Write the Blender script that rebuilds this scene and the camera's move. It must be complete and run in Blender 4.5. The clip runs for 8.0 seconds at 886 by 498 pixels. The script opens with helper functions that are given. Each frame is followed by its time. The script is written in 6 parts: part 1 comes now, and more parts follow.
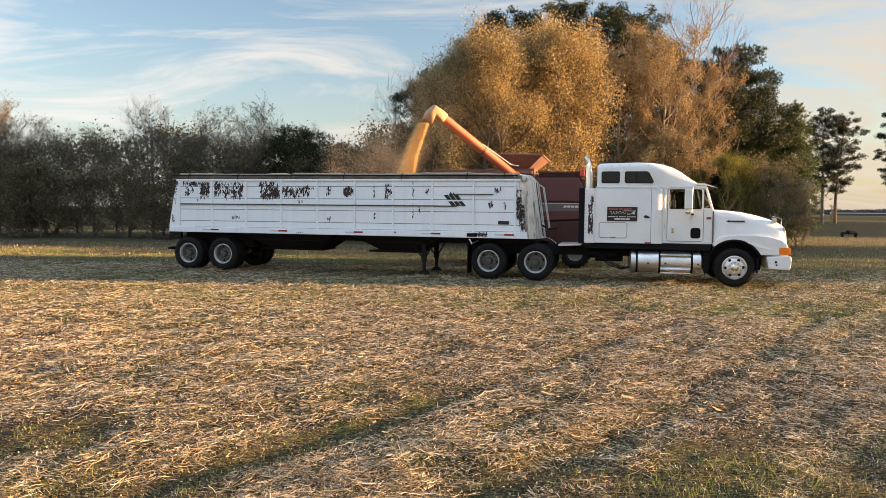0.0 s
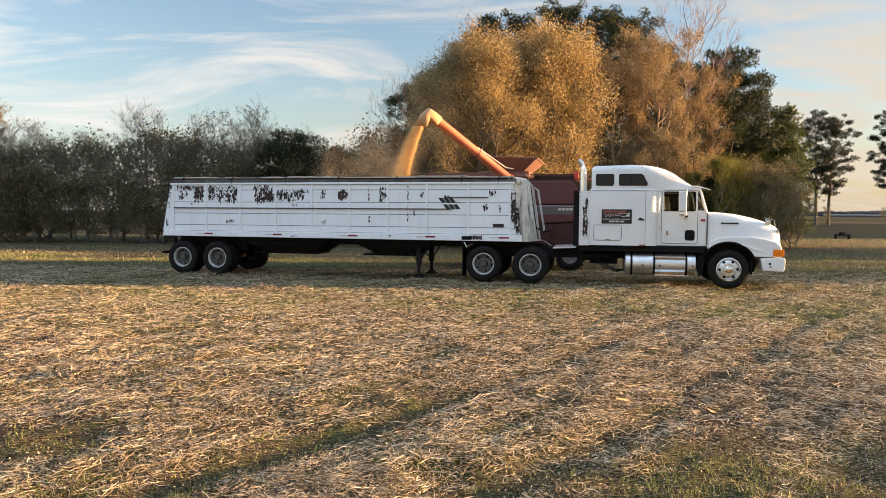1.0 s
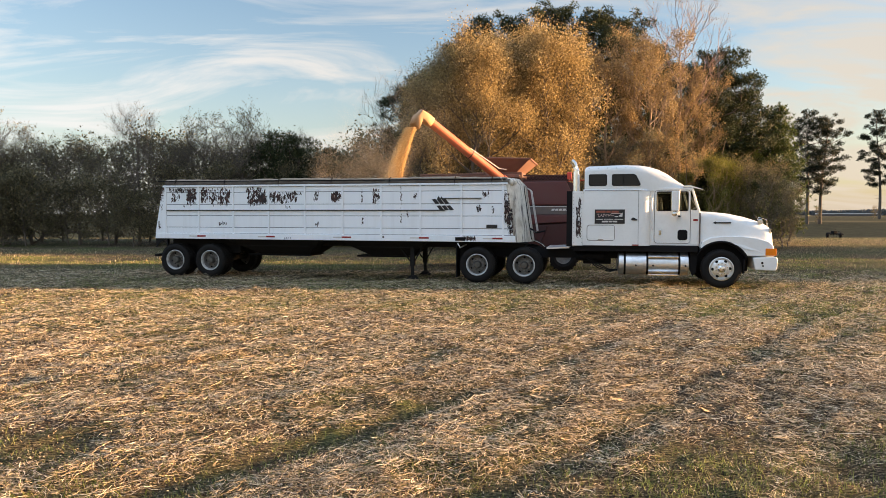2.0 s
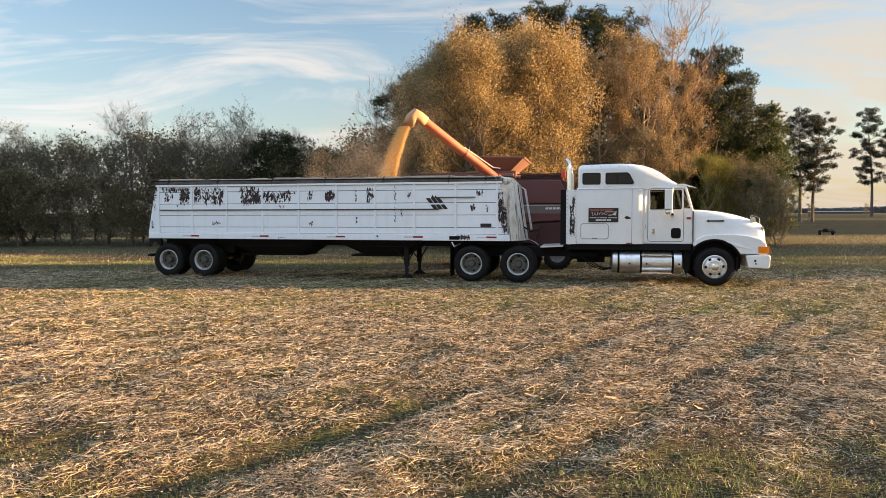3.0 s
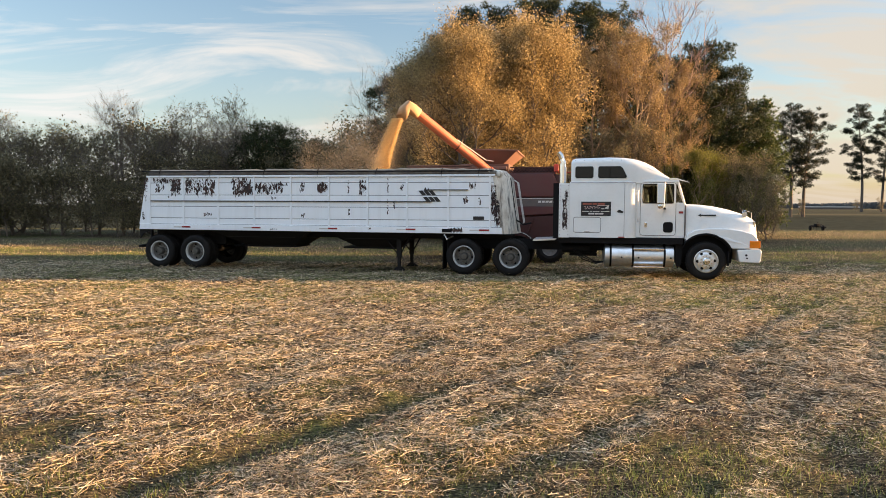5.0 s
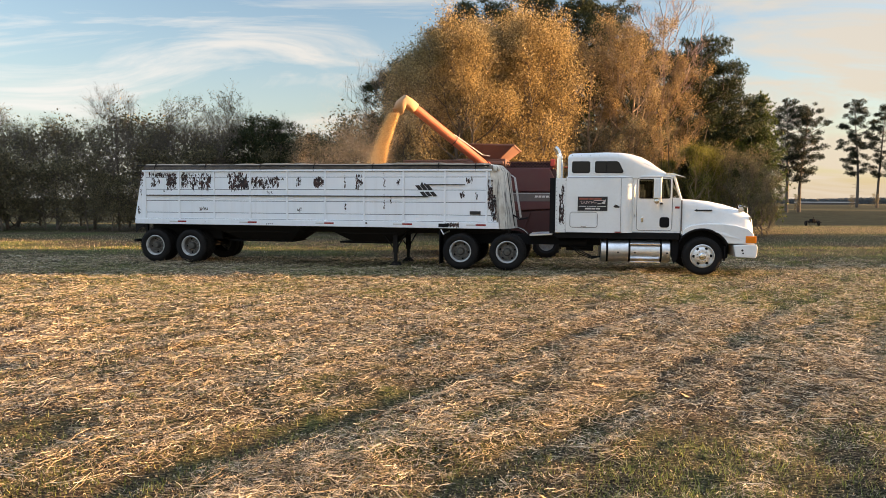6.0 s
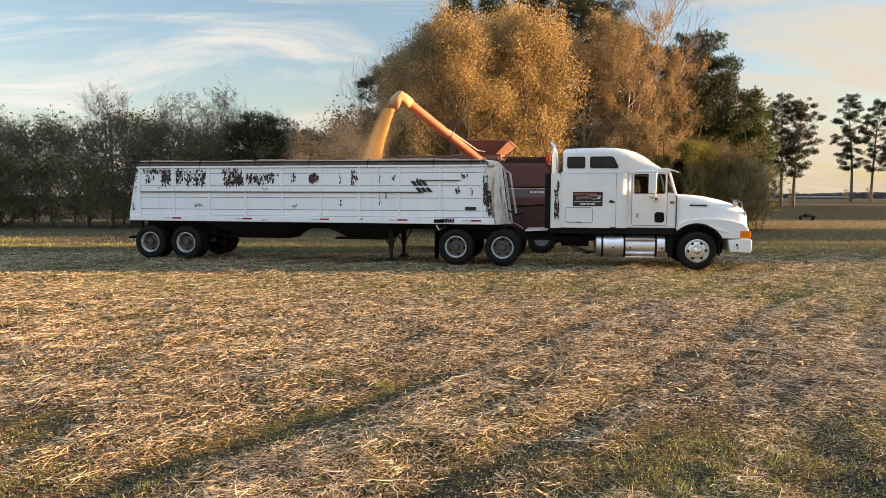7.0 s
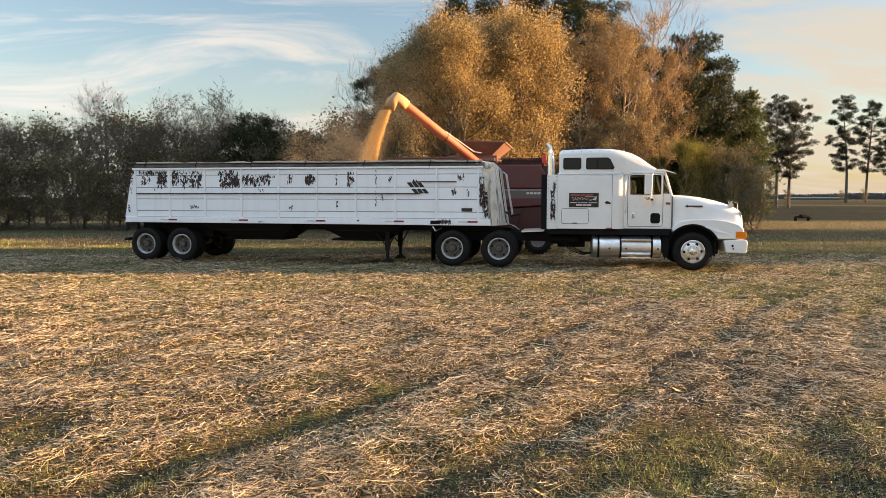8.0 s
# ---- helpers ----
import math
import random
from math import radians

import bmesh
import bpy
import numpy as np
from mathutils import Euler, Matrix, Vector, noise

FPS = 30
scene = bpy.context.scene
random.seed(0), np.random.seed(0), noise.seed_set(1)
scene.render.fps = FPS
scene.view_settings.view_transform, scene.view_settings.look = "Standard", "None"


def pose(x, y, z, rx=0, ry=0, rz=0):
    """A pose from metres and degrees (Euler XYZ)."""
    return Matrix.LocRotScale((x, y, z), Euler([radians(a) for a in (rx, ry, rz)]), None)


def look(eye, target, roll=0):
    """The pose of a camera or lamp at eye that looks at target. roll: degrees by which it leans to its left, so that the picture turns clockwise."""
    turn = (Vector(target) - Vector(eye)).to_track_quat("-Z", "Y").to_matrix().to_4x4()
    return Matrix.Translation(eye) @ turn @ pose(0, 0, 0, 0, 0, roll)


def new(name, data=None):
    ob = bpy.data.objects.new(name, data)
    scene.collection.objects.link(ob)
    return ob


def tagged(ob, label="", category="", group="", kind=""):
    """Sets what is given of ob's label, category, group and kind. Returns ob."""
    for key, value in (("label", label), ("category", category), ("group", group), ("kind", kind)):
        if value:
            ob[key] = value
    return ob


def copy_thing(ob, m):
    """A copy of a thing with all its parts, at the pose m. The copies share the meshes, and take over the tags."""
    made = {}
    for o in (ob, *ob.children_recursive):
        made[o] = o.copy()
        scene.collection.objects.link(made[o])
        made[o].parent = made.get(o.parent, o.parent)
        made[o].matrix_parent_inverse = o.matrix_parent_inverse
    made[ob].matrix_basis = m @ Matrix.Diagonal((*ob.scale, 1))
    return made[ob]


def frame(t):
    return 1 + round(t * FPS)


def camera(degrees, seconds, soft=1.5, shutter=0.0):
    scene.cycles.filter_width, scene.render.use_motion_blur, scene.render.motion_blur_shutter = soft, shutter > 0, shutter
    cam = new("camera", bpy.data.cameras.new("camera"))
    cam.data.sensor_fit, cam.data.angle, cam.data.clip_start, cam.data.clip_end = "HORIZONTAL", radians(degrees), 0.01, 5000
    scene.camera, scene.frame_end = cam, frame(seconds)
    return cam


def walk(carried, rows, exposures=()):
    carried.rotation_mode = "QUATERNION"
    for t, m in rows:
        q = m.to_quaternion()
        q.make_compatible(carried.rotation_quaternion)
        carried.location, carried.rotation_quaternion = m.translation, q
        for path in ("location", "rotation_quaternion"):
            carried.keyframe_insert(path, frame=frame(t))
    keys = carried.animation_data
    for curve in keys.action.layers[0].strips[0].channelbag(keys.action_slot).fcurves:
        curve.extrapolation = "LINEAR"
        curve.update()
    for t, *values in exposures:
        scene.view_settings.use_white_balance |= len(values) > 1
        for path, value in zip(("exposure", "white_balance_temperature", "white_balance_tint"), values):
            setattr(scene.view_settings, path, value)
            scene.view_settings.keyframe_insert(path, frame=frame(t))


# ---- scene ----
PATH = (
    # seconds, x, y, z, pitch, roll, yaw
    (0.0, -0.019, -0.023, 2.002, -3.271, -0.577, 1.810),
    (0.5, -0.009, -0.011, 1.998, -3.185, -0.560, 1.633),
    (1.0, -0.008, -0.012, 2.000, -3.007, -0.385, 1.399),
    (1.5, -0.007, -0.006, 1.998, -2.903, -0.214, 1.124),
    (3.0, 0.001, -0.011, 2.003, -3.004, 0.118, 0.373),
    (3.5, -0.002, -0.003, 2.000, -3.118, 0.077, 0.154),
    (4.0, 0.000, 0.000, 2.000, -3.271, -0.000, 0.000),
    (4.5, -0.003, 0.002, 1.997, -3.414, -0.138, -0.121),
    (6.0, -0.005, 0.020, 1.994, -4.035, -0.345, -0.539),
    (6.5, -0.006, 0.009, 1.991, -4.233, -0.245, -0.714),
    (7.0, -0.003, 0.010, 1.992, -4.383, -0.170, -0.921),
    (7.5, -0.006, -0.006, 1.992, -4.387, -0.117, -1.129),
    (8.0, -0.006, -0.000, 1.988, -4.265, -0.089, -1.234),
)
cam = camera(66.0, 8.0, 0.8)
walk(cam, [(t, pose(x, y, z, 90 + p, r, w)) for t, x, y, z, p, r, w in PATH],
     exposures=[(0.0, 2.32, 7280, 12), (4.0, 2.32, 7130, 12), (6.0, 2.32, 7400, 12), (8.0, 2.30, 7550, 12)])

# ---------------------------------------------------------------- light
SUN_EL, SUN_AZ = 7.0, 3.0      # degrees; azimuth counted from +x towards +y


def make_world():
    w = bpy.data.worlds.new("evening_sky")
    w.use_nodes = True
    scene.world = w
    nt = w.node_tree
    nt.nodes.clear()
    N, Lk = nt.nodes.new, nt.links.new
    out, bg = N("ShaderNodeOutputWorld"), N("ShaderNodeBackground")
    sky = N("ShaderNodeTexSky")
    sky.sky_type, sky.sun_disc = "NISHITA", False
    sky.sun_elevation, sky.sun_rotation = radians(SUN_EL), radians(90 - SUN_AZ)
    sky.air_density, sky.dust_density, sky.ozone_density = 1.0, 0.7, 1.5
    co, sep = N("ShaderNodeTexCoord"), N("ShaderNodeSeparateXYZ")
    Lk(co.outputs["Generated"], sep.inputs[0])

    def op(kind, a, b=None, clamp=False):
        n = N("ShaderNodeMath")
        n.operation, n.use_clamp = kind, clamp
        for i, v in enumerate((a, b)):
            if v is None:
                continue
            if isinstance(v, (int, float)):
                n.inputs[i].default_value = v
            else:
                Lk(v, n.inputs[i])
        return n.outputs[0]

    z = op("MAXIMUM", sep.outputs[2], 0.0)
    zz = op("ADD", z, 0.20)
    comb = N("ShaderNodeCombineXYZ")
    Lk(op("DIVIDE", sep.outputs[0], zz), comb.inputs[0])
    Lk(op("DIVIDE", sep.outputs[1], zz), comb.inputs[1])
    mp = N("ShaderNodeMapping")
    mp.inputs["Rotation"].default_value = (0, 0, radians(28))
    mp.inputs["Scale"].default_value = (0.85, 1.9, 1)
    Lk(comb.outputs[0], mp.inputs[0])
    n1, n2 = N("ShaderNodeTexNoise"), N("ShaderNodeTexNoise")
    for n, s, d, r in ((n1, 1.25, 10, 0.60), (n2, 0.5, 4, 0.5)):
        n.inputs["Scale"].default_value, n.inputs["Detail"].default_value = s, d
        n.inputs["Roughness"].default_value = r
        n.inputs["Distortion"].default_value = 1.0
        Lk(mp.outputs[0], n.inputs["Vector"])
    dens = op("ADD", op("MULTIPLY", n1.outputs[0], 0.65), op("MULTIPLY", n2.outputs[0], 0.45))
    ramp = N("ShaderNodeValToRGB")
    ramp.color_ramp.elements[0].position, ramp.color_ramp.elements[1].position = 0.49, 0.62
    Lk(dens, ramp.inputs[0])
    # clouds thicken towards the horizon haze
    low = op("SUBTRACT", 1.0, op("MULTIPLY", z, 2.2), True)
    cov = op("MULTIPLY", ramp.outputs[0], 0.80, True)
    hz = op("POWER", low, 3.0)
    # warm towards the sun, cool white away from it
    sunx = op("MULTIPLY", op("ADD", op("MULTIPLY", sep.outputs[0], 1.0), 0.75), 0.62, True)
    ccol = N("ShaderNodeMix")
    ccol.data_type = "RGBA"
    ccol.inputs["A"].default_value = (2.7, 2.88, 3.12, 1)
    ccol.inputs["B"].default_value = (2.05, 1.75, 1.36, 1)
    Lk(sunx, ccol.inputs["Factor"])
    hcol = N("ShaderNodeMix")
    hcol.data_type = "RGBA"
    hcol.inputs["A"].default_value = (1.80, 2.02, 2.2, 1)
    hcol.inputs["B"].default_value = (1.45, 1.06, 0.72, 1)
    Lk(sunx, hcol.inputs["Factor"])
    tint = N("ShaderNodeMix")
    tint.data_type, tint.blend_type = "RGBA", "MULTIPLY"
    tint.inputs["Factor"].default_value = 1.0
    tint.inputs["B"].default_value = (0.76, 0.83, 0.95, 1)
    Lk(sky.outputs[0], tint.inputs["A"])
    m1, m2 = N("ShaderNodeMix"), N("ShaderNodeMix")
    m1.data_type = m2.data_type = "RGBA"
    Lk(op("MULTIPLY", hz, 0.85, True), m1.inputs["Factor"])
    Lk(tint.outputs["Result"], m1.inputs["A"])
    Lk(hcol.outputs["Result"], m1.inputs["B"])
    Lk(cov, m2.inputs["Factor"])
    Lk(m1.outputs["Result"], m2.inputs["A"])
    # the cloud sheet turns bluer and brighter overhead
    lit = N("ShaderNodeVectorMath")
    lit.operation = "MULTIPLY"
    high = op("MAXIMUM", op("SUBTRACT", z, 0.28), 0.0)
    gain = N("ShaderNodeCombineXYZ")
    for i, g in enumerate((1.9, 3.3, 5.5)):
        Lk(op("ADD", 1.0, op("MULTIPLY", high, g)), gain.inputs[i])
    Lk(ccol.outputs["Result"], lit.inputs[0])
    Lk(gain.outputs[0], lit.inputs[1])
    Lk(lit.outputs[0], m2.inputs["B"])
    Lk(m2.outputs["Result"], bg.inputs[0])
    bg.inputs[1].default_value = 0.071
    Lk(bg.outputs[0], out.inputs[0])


make_world()
lamp = bpy.data.lights.new("sun", "SUN")
lamp.energy, lamp.angle, lamp.color = 5.0, radians(0.6), (1.0, 0.65, 0.36)
sun = new("sun", lamp)
_a, _e = radians(SUN_AZ), radians(SUN_EL)
sun.matrix_world = look((math.cos(_a) * 40 * math.cos(_e), math.sin(_a) * 40 * math.cos(_e), 40 * math.sin(_e)), (0, 0, 0))


# ---------------------------------------------------------------- materials
class Mat:
    """A small builder for node materials."""

    def __init__(self, name, rough=0.6, metal=0.0):
        self.m = bpy.data.materials.new(name)
        self.m.use_nodes = True
        self.nt = self.m.node_tree
        self.b = self.nt.nodes["Principled BSDF"]
        self.b.inputs["Roughness"].default_value = rough
        self.b.inputs["Metallic"].default_value = metal
        self.co = self.nt.nodes.new("ShaderNodeTexCoord")

    def node(self, kind, **props):
        n = self.nt.nodes.new(kind)
        for k, v in props.items():
            n.inputs[k.replace("_", " ")].default_value = v
        return n

    def link(self, a, b):
        self.nt.links.new(a, b)

    def noise(self, scale, detail=5, rough=0.6, stretch=(1, 1, 1), distort=0.0, shift=(0, 0, 0)):
        mp = self.node("ShaderNodeMapping")
        mp.inputs["Scale"].default_value = stretch
        mp.inputs["Location"].default_value = shift
        self.link(self.co.outputs["Object"], mp.inputs[0])
        n = self.node("ShaderNodeTexNoise", Scale=scale, Detail=detail, Roughness=rough, Distortion=distort)
        self.link(mp.outputs[0], n.inputs["Vector"])
        return n.outputs[0]

    def ramp(self, value, stops):
        r = self.node("ShaderNodeValToRGB")
        e = r.color_ramp.elements
        while len(e) < len(stops):
            e.new(0.5)
        for el, (p, c) in zip(e, stops):
            el.position = p
            el.color = (*c, 1) if len(c) == 3 else c
        self.link(value, r.inputs[0])
        return r.outputs[0]

    def mask(self, value, lo, hi):
        return self.ramp(value, [(lo, (0, 0, 0)), (hi, (1, 1, 1))])

    def mix(self, f, a, b, blend="MIX"):
        n = self.node("ShaderNodeMix")
        n.data_type, n.blend_type = "RGBA", blend
        for s, v in (("Factor", f), ("A", a), ("B", b)):
            if isinstance(v, tuple):
                n.inputs[s].default_value = (*v, 1)
            elif isinstance(v, (int, float)):
                n.inputs[s].default_value = v
            else:
                self.link(v, n.inputs[s])
        return n.outputs["Result"]

    def math(self, kind, a, b, clamp=False):
        n = self.node("ShaderNodeMath")
        n.operation, n.use_clamp = kind, clamp
        for i, v in enumerate((a, b)):
            if isinstance(v, (int, float)):
                n.inputs[i].default_value = v
            else:
                self.link(v, n.inputs[i])
        return n.outputs[0]

    def color(self, v):
        if isinstance(v, tuple):
            self.b.inputs["Base Color"].default_value = (*v, 1)
        else:
            self.link(v, self.b.inputs["Base Color"])
        return self

    def rough(self, v):
        self.link(v, self.b.inputs["Roughness"])
        return self

    def bump(self, h, strength=0.3, dist=0.01):
        n = self.node("ShaderNodeBump", Strength=strength, Distance=dist)
        self.link(h, n.inputs["Height"])
        self.link(n.outputs[0], self.b.inputs["Normal"])
        return self

    def island(self):
        return self.node("ShaderNodeNewGeometry").outputs["Random Per Island"]


def worn(name, base, rough=0.5, metal=0.0, grime=(0.09, 0.07, 0.05), amount=0.4, scale=3.0, bump=0.1, gloss=0.5):
    """Paint or metal with dirt at two scales."""
    k = Mat(name, rough, metal)
    k.b.inputs["Specular IOR Level"].default_value = gloss
    n1, n2 = k.noise(scale, 6, 0.65), k.noise(scale * 14, 4, 0.6)
    m = k.math("MULTIPLY", k.mask(n1, 0.42, 0.75), amount, True)
    c = k.mix(m, base, grime)
    c = k.mix(k.math("MULTIPLY", k.mask(n2, 0.5, 0.8), amount * 0.5, True), c, grime)
    k.color(c)
    k.rough(k.math("ADD", k.math("MULTIPLY", n1, 0.25), rough - 0.12, True))
    k.bump(n2, bump, 0.004)
    return k.m


def leafy(name, stops, translucent=0.35, rough=0.6):
    """Leaves whose colour differs from leaf to leaf; light comes through them."""
    k = Mat(name, rough)
    col = k.ramp(k.island(), stops)
    k.color(col)
    k.b.inputs["Specular IOR Level"].default_value = 0.2
    if translucent:
        tr = k.node("ShaderNodeBsdfTranslucent")
        k.link(col, tr.inputs[0])
        ms = k.node("ShaderNodeMixShader")
        ms.inputs[0].default_value = translucent
        k.link(k.b.outputs[0], ms.inputs[1])
        k.link(tr.outputs[0], ms.inputs[2])
        k.link(ms.outputs[0], k.nt.nodes["Material Output"].inputs[0])
    return k.m


# ---------------------------------------------------------------- mesh helpers
def part(name, bm, material, parent=None, label="", smooth=False, bevel=0.0, seg=2):
    """Links a bmesh as one mesh object under a thing or under a part."""
    me = bpy.data.meshes.new(name)
    bmesh.ops.recalc_face_normals(bm, faces=bm.faces)
    bm.to_mesh(me)
    bm.free()
    return part_of(name, me, material, parent, label, smooth, bevel, seg)


def part_of(name, me, material, parent=None, label="", smooth=False, bevel=0.0, seg=2, at=None):
    if material and not me.materials:
        me.materials.append(material)
    if smooth or bevel:
        me.polygons.foreach_set("use_smooth", [True] * len(me.polygons))
    ob = new(name, me)
    if bevel:
        b = ob.modifiers.new("edge", "BEVEL")
        b.width, b.segments, b.limit_method, b.angle_limit = bevel, seg, "ANGLE", radians(28)
        b.harden_normals = True
    elif smooth:
        me.set_sharp_from_angle(angle=radians(40))
    if parent:
        ob.parent = parent
    if at is not None:
        ob.matrix_basis = at
    if label:
        tagged(ob, label)
    return ob


def bmnew():
    return bmesh.new()


def box(bm, x0, x1, y0, y1, z0, z1):
    v = [bm.verts.new(p) for p in ((x0, y0, z0), (x1, y0, z0), (x1, y1, z0), (x0, y1, z0),
                                   (x0, y0, z1), (x1, y0, z1), (x1, y1, z1), (x0, y1, z1))]
    for f in ((0, 3, 2, 1), (4, 5, 6, 7), (0, 1, 5, 4), (1, 2, 6, 5), (2, 3, 7, 6), (3, 0, 4, 7)):
        bm.faces.new([v[i] for i in f])
    return bm


def boxes(*args):
    bm = bmnew()
    for a in args:
        box(bm, *a)
    return bm


def prism(bm, prof, y0, y1):
    """A profile in x and z, drawn out along y."""
    a = [bm.verts.new((x, y0, z)) for x, z in prof]
    b = [bm.verts.new((x, y1, z)) for x, z in prof]
    n = len(prof)
    bm.faces.new(a)
    bm.faces.new(b[::-1])
    for i in range(n):
        bm.faces.new((a[i], b[i], b[(i + 1) % n], a[(i + 1) % n]))
    return bm


def tube(bm, pts, r, seg=8, cap=True):
    """A tube along a line of points; r is a number or one for each point."""
    pts = [Vector(p) for p in pts]
    rs = r if isinstance(r, (list, tuple)) else [r] * len(pts)
    rings = []
    up = Vector((0, 0, 1))
    for i, p in enumerate(pts):
        d = (pts[min(i + 1, len(pts) - 1)] - pts[max(i - 1, 0)]).normalized()
        s = d.cross(up)
        s = d.cross(Vector((0, 1, 0))) if s.length < 0.05 else s
        s.normalize()
        t = s.cross(d).normalized()
        rings.append([bm.verts.new(p + (s * math.cos(2 * math.pi * k / seg) + t * math.sin(2 * math.pi * k / seg)) * rs[i])
                      for k in range(seg)])
    for a, b in zip(rings, rings[1:]):
        for k in range(seg):
            bm.faces.new((a[k], a[(k + 1) % seg], b[(k + 1) % seg], b[k]))
    if cap:
        bm.faces.new(rings[0][::-1])
        bm.faces.new(rings[-1])
    return bm


def lathe(bm, prof, seg=32, c=(0, 0, 0)):
    """A profile of (radius, depth) turned about the y axis through c."""
    rings = [[bm.verts.new((c[0] + r * math.cos(2 * math.pi * k / seg), c[1] + y, c[2] + r * math.sin(2 * math.pi * k / seg)))
              for k in range(seg)] for r, y in prof]
    for a, b in zip(rings, rings[1:]):
        for k in range(seg):
            bm.faces.new((a[k], a[(k + 1) % seg], b[(k + 1) % seg], b[k]))
    return bm


def disc(bm, c, r, depth, seg=16):
    """A short cylinder about y."""
    lathe(bm, [(0.0005, 0), (r, 0), (r, depth), (0.0005, depth)], seg, c)
    return bm


def raw(name, verts, faces, material=None):
    me = bpy.data.meshes.new(name)
    me.from_pydata(verts, [], faces)
    if material:
        me.materials.append(material)
    return me


def smoothstep(a, b, x):
    t = max(0.0, min(1.0, (x - a) / (b - a)))
    return t * t * (3 - 2 * t)


def thing(name, m, label, category, group="", kind=""):
    ob = new(name)
    ob.empty_display_size = 0.3
    ob.matrix_world = m
    return tagged(ob, label, category, group, kind)

# ---------------------------------------------------------------- the materials of this place
def soil_mat():
    k = Mat("stubble_soil", 0.95)
    big, mid = k.noise(0.22, 4, 0.55, distort=0.6), k.noise(1.3, 6, 0.65)
    fine = k.noise(55, 5, 0.75, (0.35, 1.0, 1.0), 0.4)
    grit = k.noise(240, 3, 0.7)
    straw = k.ramp(fine, [(0.40, (0.012, 0.010, 0.008)), (0.52, (0.085, 0.062, 0.04)), (0.66, (0.42, 0.32, 0.20))])
    green = k.ramp(fine, [(0.40, (0.012, 0.018, 0.008)), (0.54, (0.08, 0.105, 0.03)), (0.68, (0.28, 0.29, 0.10))])
    g = k.mask(k.math("ADD", k.math("MULTIPLY", big, 0.6), k.math("MULTIPLY", mid, 0.45)), 0.47, 0.62)
    c = k.mix(k.math("MULTIPLY", g, 0.75, True), straw, green)
    c = k.mix(k.math("MULTIPLY", k.mask(k.noise(0.6, 5, 0.6, shift=(9, 4, 0)), 0.52, 0.7), 0.5, True), c, (0.05, 0.038, 0.03))
    k.color(c)
    k.b.inputs["Specular IOR Level"].default_value = 0.05
    k.bump(k.math("ADD", fine, k.math("MULTIPLY", grit, 0.3)), 0.9, 0.03)
    return k.m


def trailer_paint():
    k = Mat("peeling_white_paint", 0.42)
    xyz = k.node("ShaderNodeSeparateXYZ")
    k.link(k.co.outputs["Object"], xyz.inputs[0])
    n = k.noise(3.2, 7, 0.7, (0.8, 1, 1.3), 0.4)
    flakes = k.mask(n, 0.70, 0.715)
    dirt = k.math("MULTIPLY", k.mask(k.noise(1.1, 6, 0.7, (1, 1, 0.35)), 0.5, 0.85), 0.25, True)
    streak = k.math("MULTIPLY", k.mask(k.noise(7, 5, 0.6, (1, 1, 0.06)), 0.5, 0.8), 0.14, True)
    c = k.mix(dirt, (0.85, 0.88, 0.91), (0.70, 0.71, 0.72))
    c = k.mix(streak, c, (0.42, 0.39, 0.35))
    c = k.mix(flakes, c, (0.10, 0.055, 0.045))
    k.color(c)
    k.bump(k.noise(2.0, 3, 0.5), 0.25, 0.02)
    return k.m


def rust_chip():
    k = Mat("bare_rusted_steel", 0.8)
    k.color(k.ramp(k.noise(9, 5, 0.7), [(0.35, (0.012, 0.012, 0.014)), (0.55, (0.05, 0.026, 0.022)), (0.75, (0.14, 0.06, 0.045))]))
    k.bump(k.noise(60, 4, 0.6), 0.4, 0.004)
    return k.m


def glass_mat(name, tint, rough=0.02):
    k = Mat(name, rough)
    k.color(tint)
    k.b.inputs["Transmission Weight"].default_value = 1.0
    k.b.inputs["IOR"].default_value = 1.1
    return k.m


M_SOIL = soil_mat()
M_TRAILER = trailer_paint()
M_CHIP = rust_chip()
M_TRUCK = worn("white_truck_paint", (0.80, 0.81, 0.80), 0.22, 0, (0.42, 0.38, 0.32), 0.22, 0.9, 0.02)
M_BLACK = worn("black_frame", (0.007, 0.007, 0.008), 0.6, 0, (0.016, 0.013, 0.011), 0.4, 2.5, 0.2, 0.12)
M_UNDER = worn("dusty_underbody", (0.016, 0.015, 0.015), 0.75, 0, (0.035, 0.028, 0.022), 0.4, 2.0, 0.2, 0.12)
M_RUBBER = worn("tyre_rubber", (0.010, 0.0095, 0.0095), 0.8, 0, (0.035, 0.028, 0.022), 0.4, 4.0, 0.3, 0.15)
M_RIM = worn("grey_painted_rim", (0.58, 0.58, 0.57), 0.45, 0.2, (0.10, 0.08, 0.06), 0.7, 6.0, 0.1)
M_ALU = worn("brushed_aluminium", (0.80, 0.80, 0.80), 0.42, 1.0, (0.35, 0.32, 0.28), 0.35, 5.0, 0.05)
M_CHROME = worn("chrome", (0.86, 0.86, 0.86), 0.12, 1.0, (0.4, 0.37, 0.33), 0.2, 4.0, 0.02)
# worn disc, its colour also darkened for the shade inside the deep rim
M_DISC = worn("worn_shaded_disc", (0.21, 0.20, 0.185), 0.6, 0.1, (0.07, 0.055, 0.04), 0.6, 9.0, 0.15, 0.2)
M_HUB = worn("hub_steel", (0.10, 0.095, 0.085), 0.5, 0.6, (0.08, 0.06, 0.045), 0.5, 9.0, 0.2)
M_DECAL = worn("black_decal", (0.010, 0.010, 0.012), 0.4, 0, (0.1, 0.1, 0.1), 0.06, 6.0, 0.0)
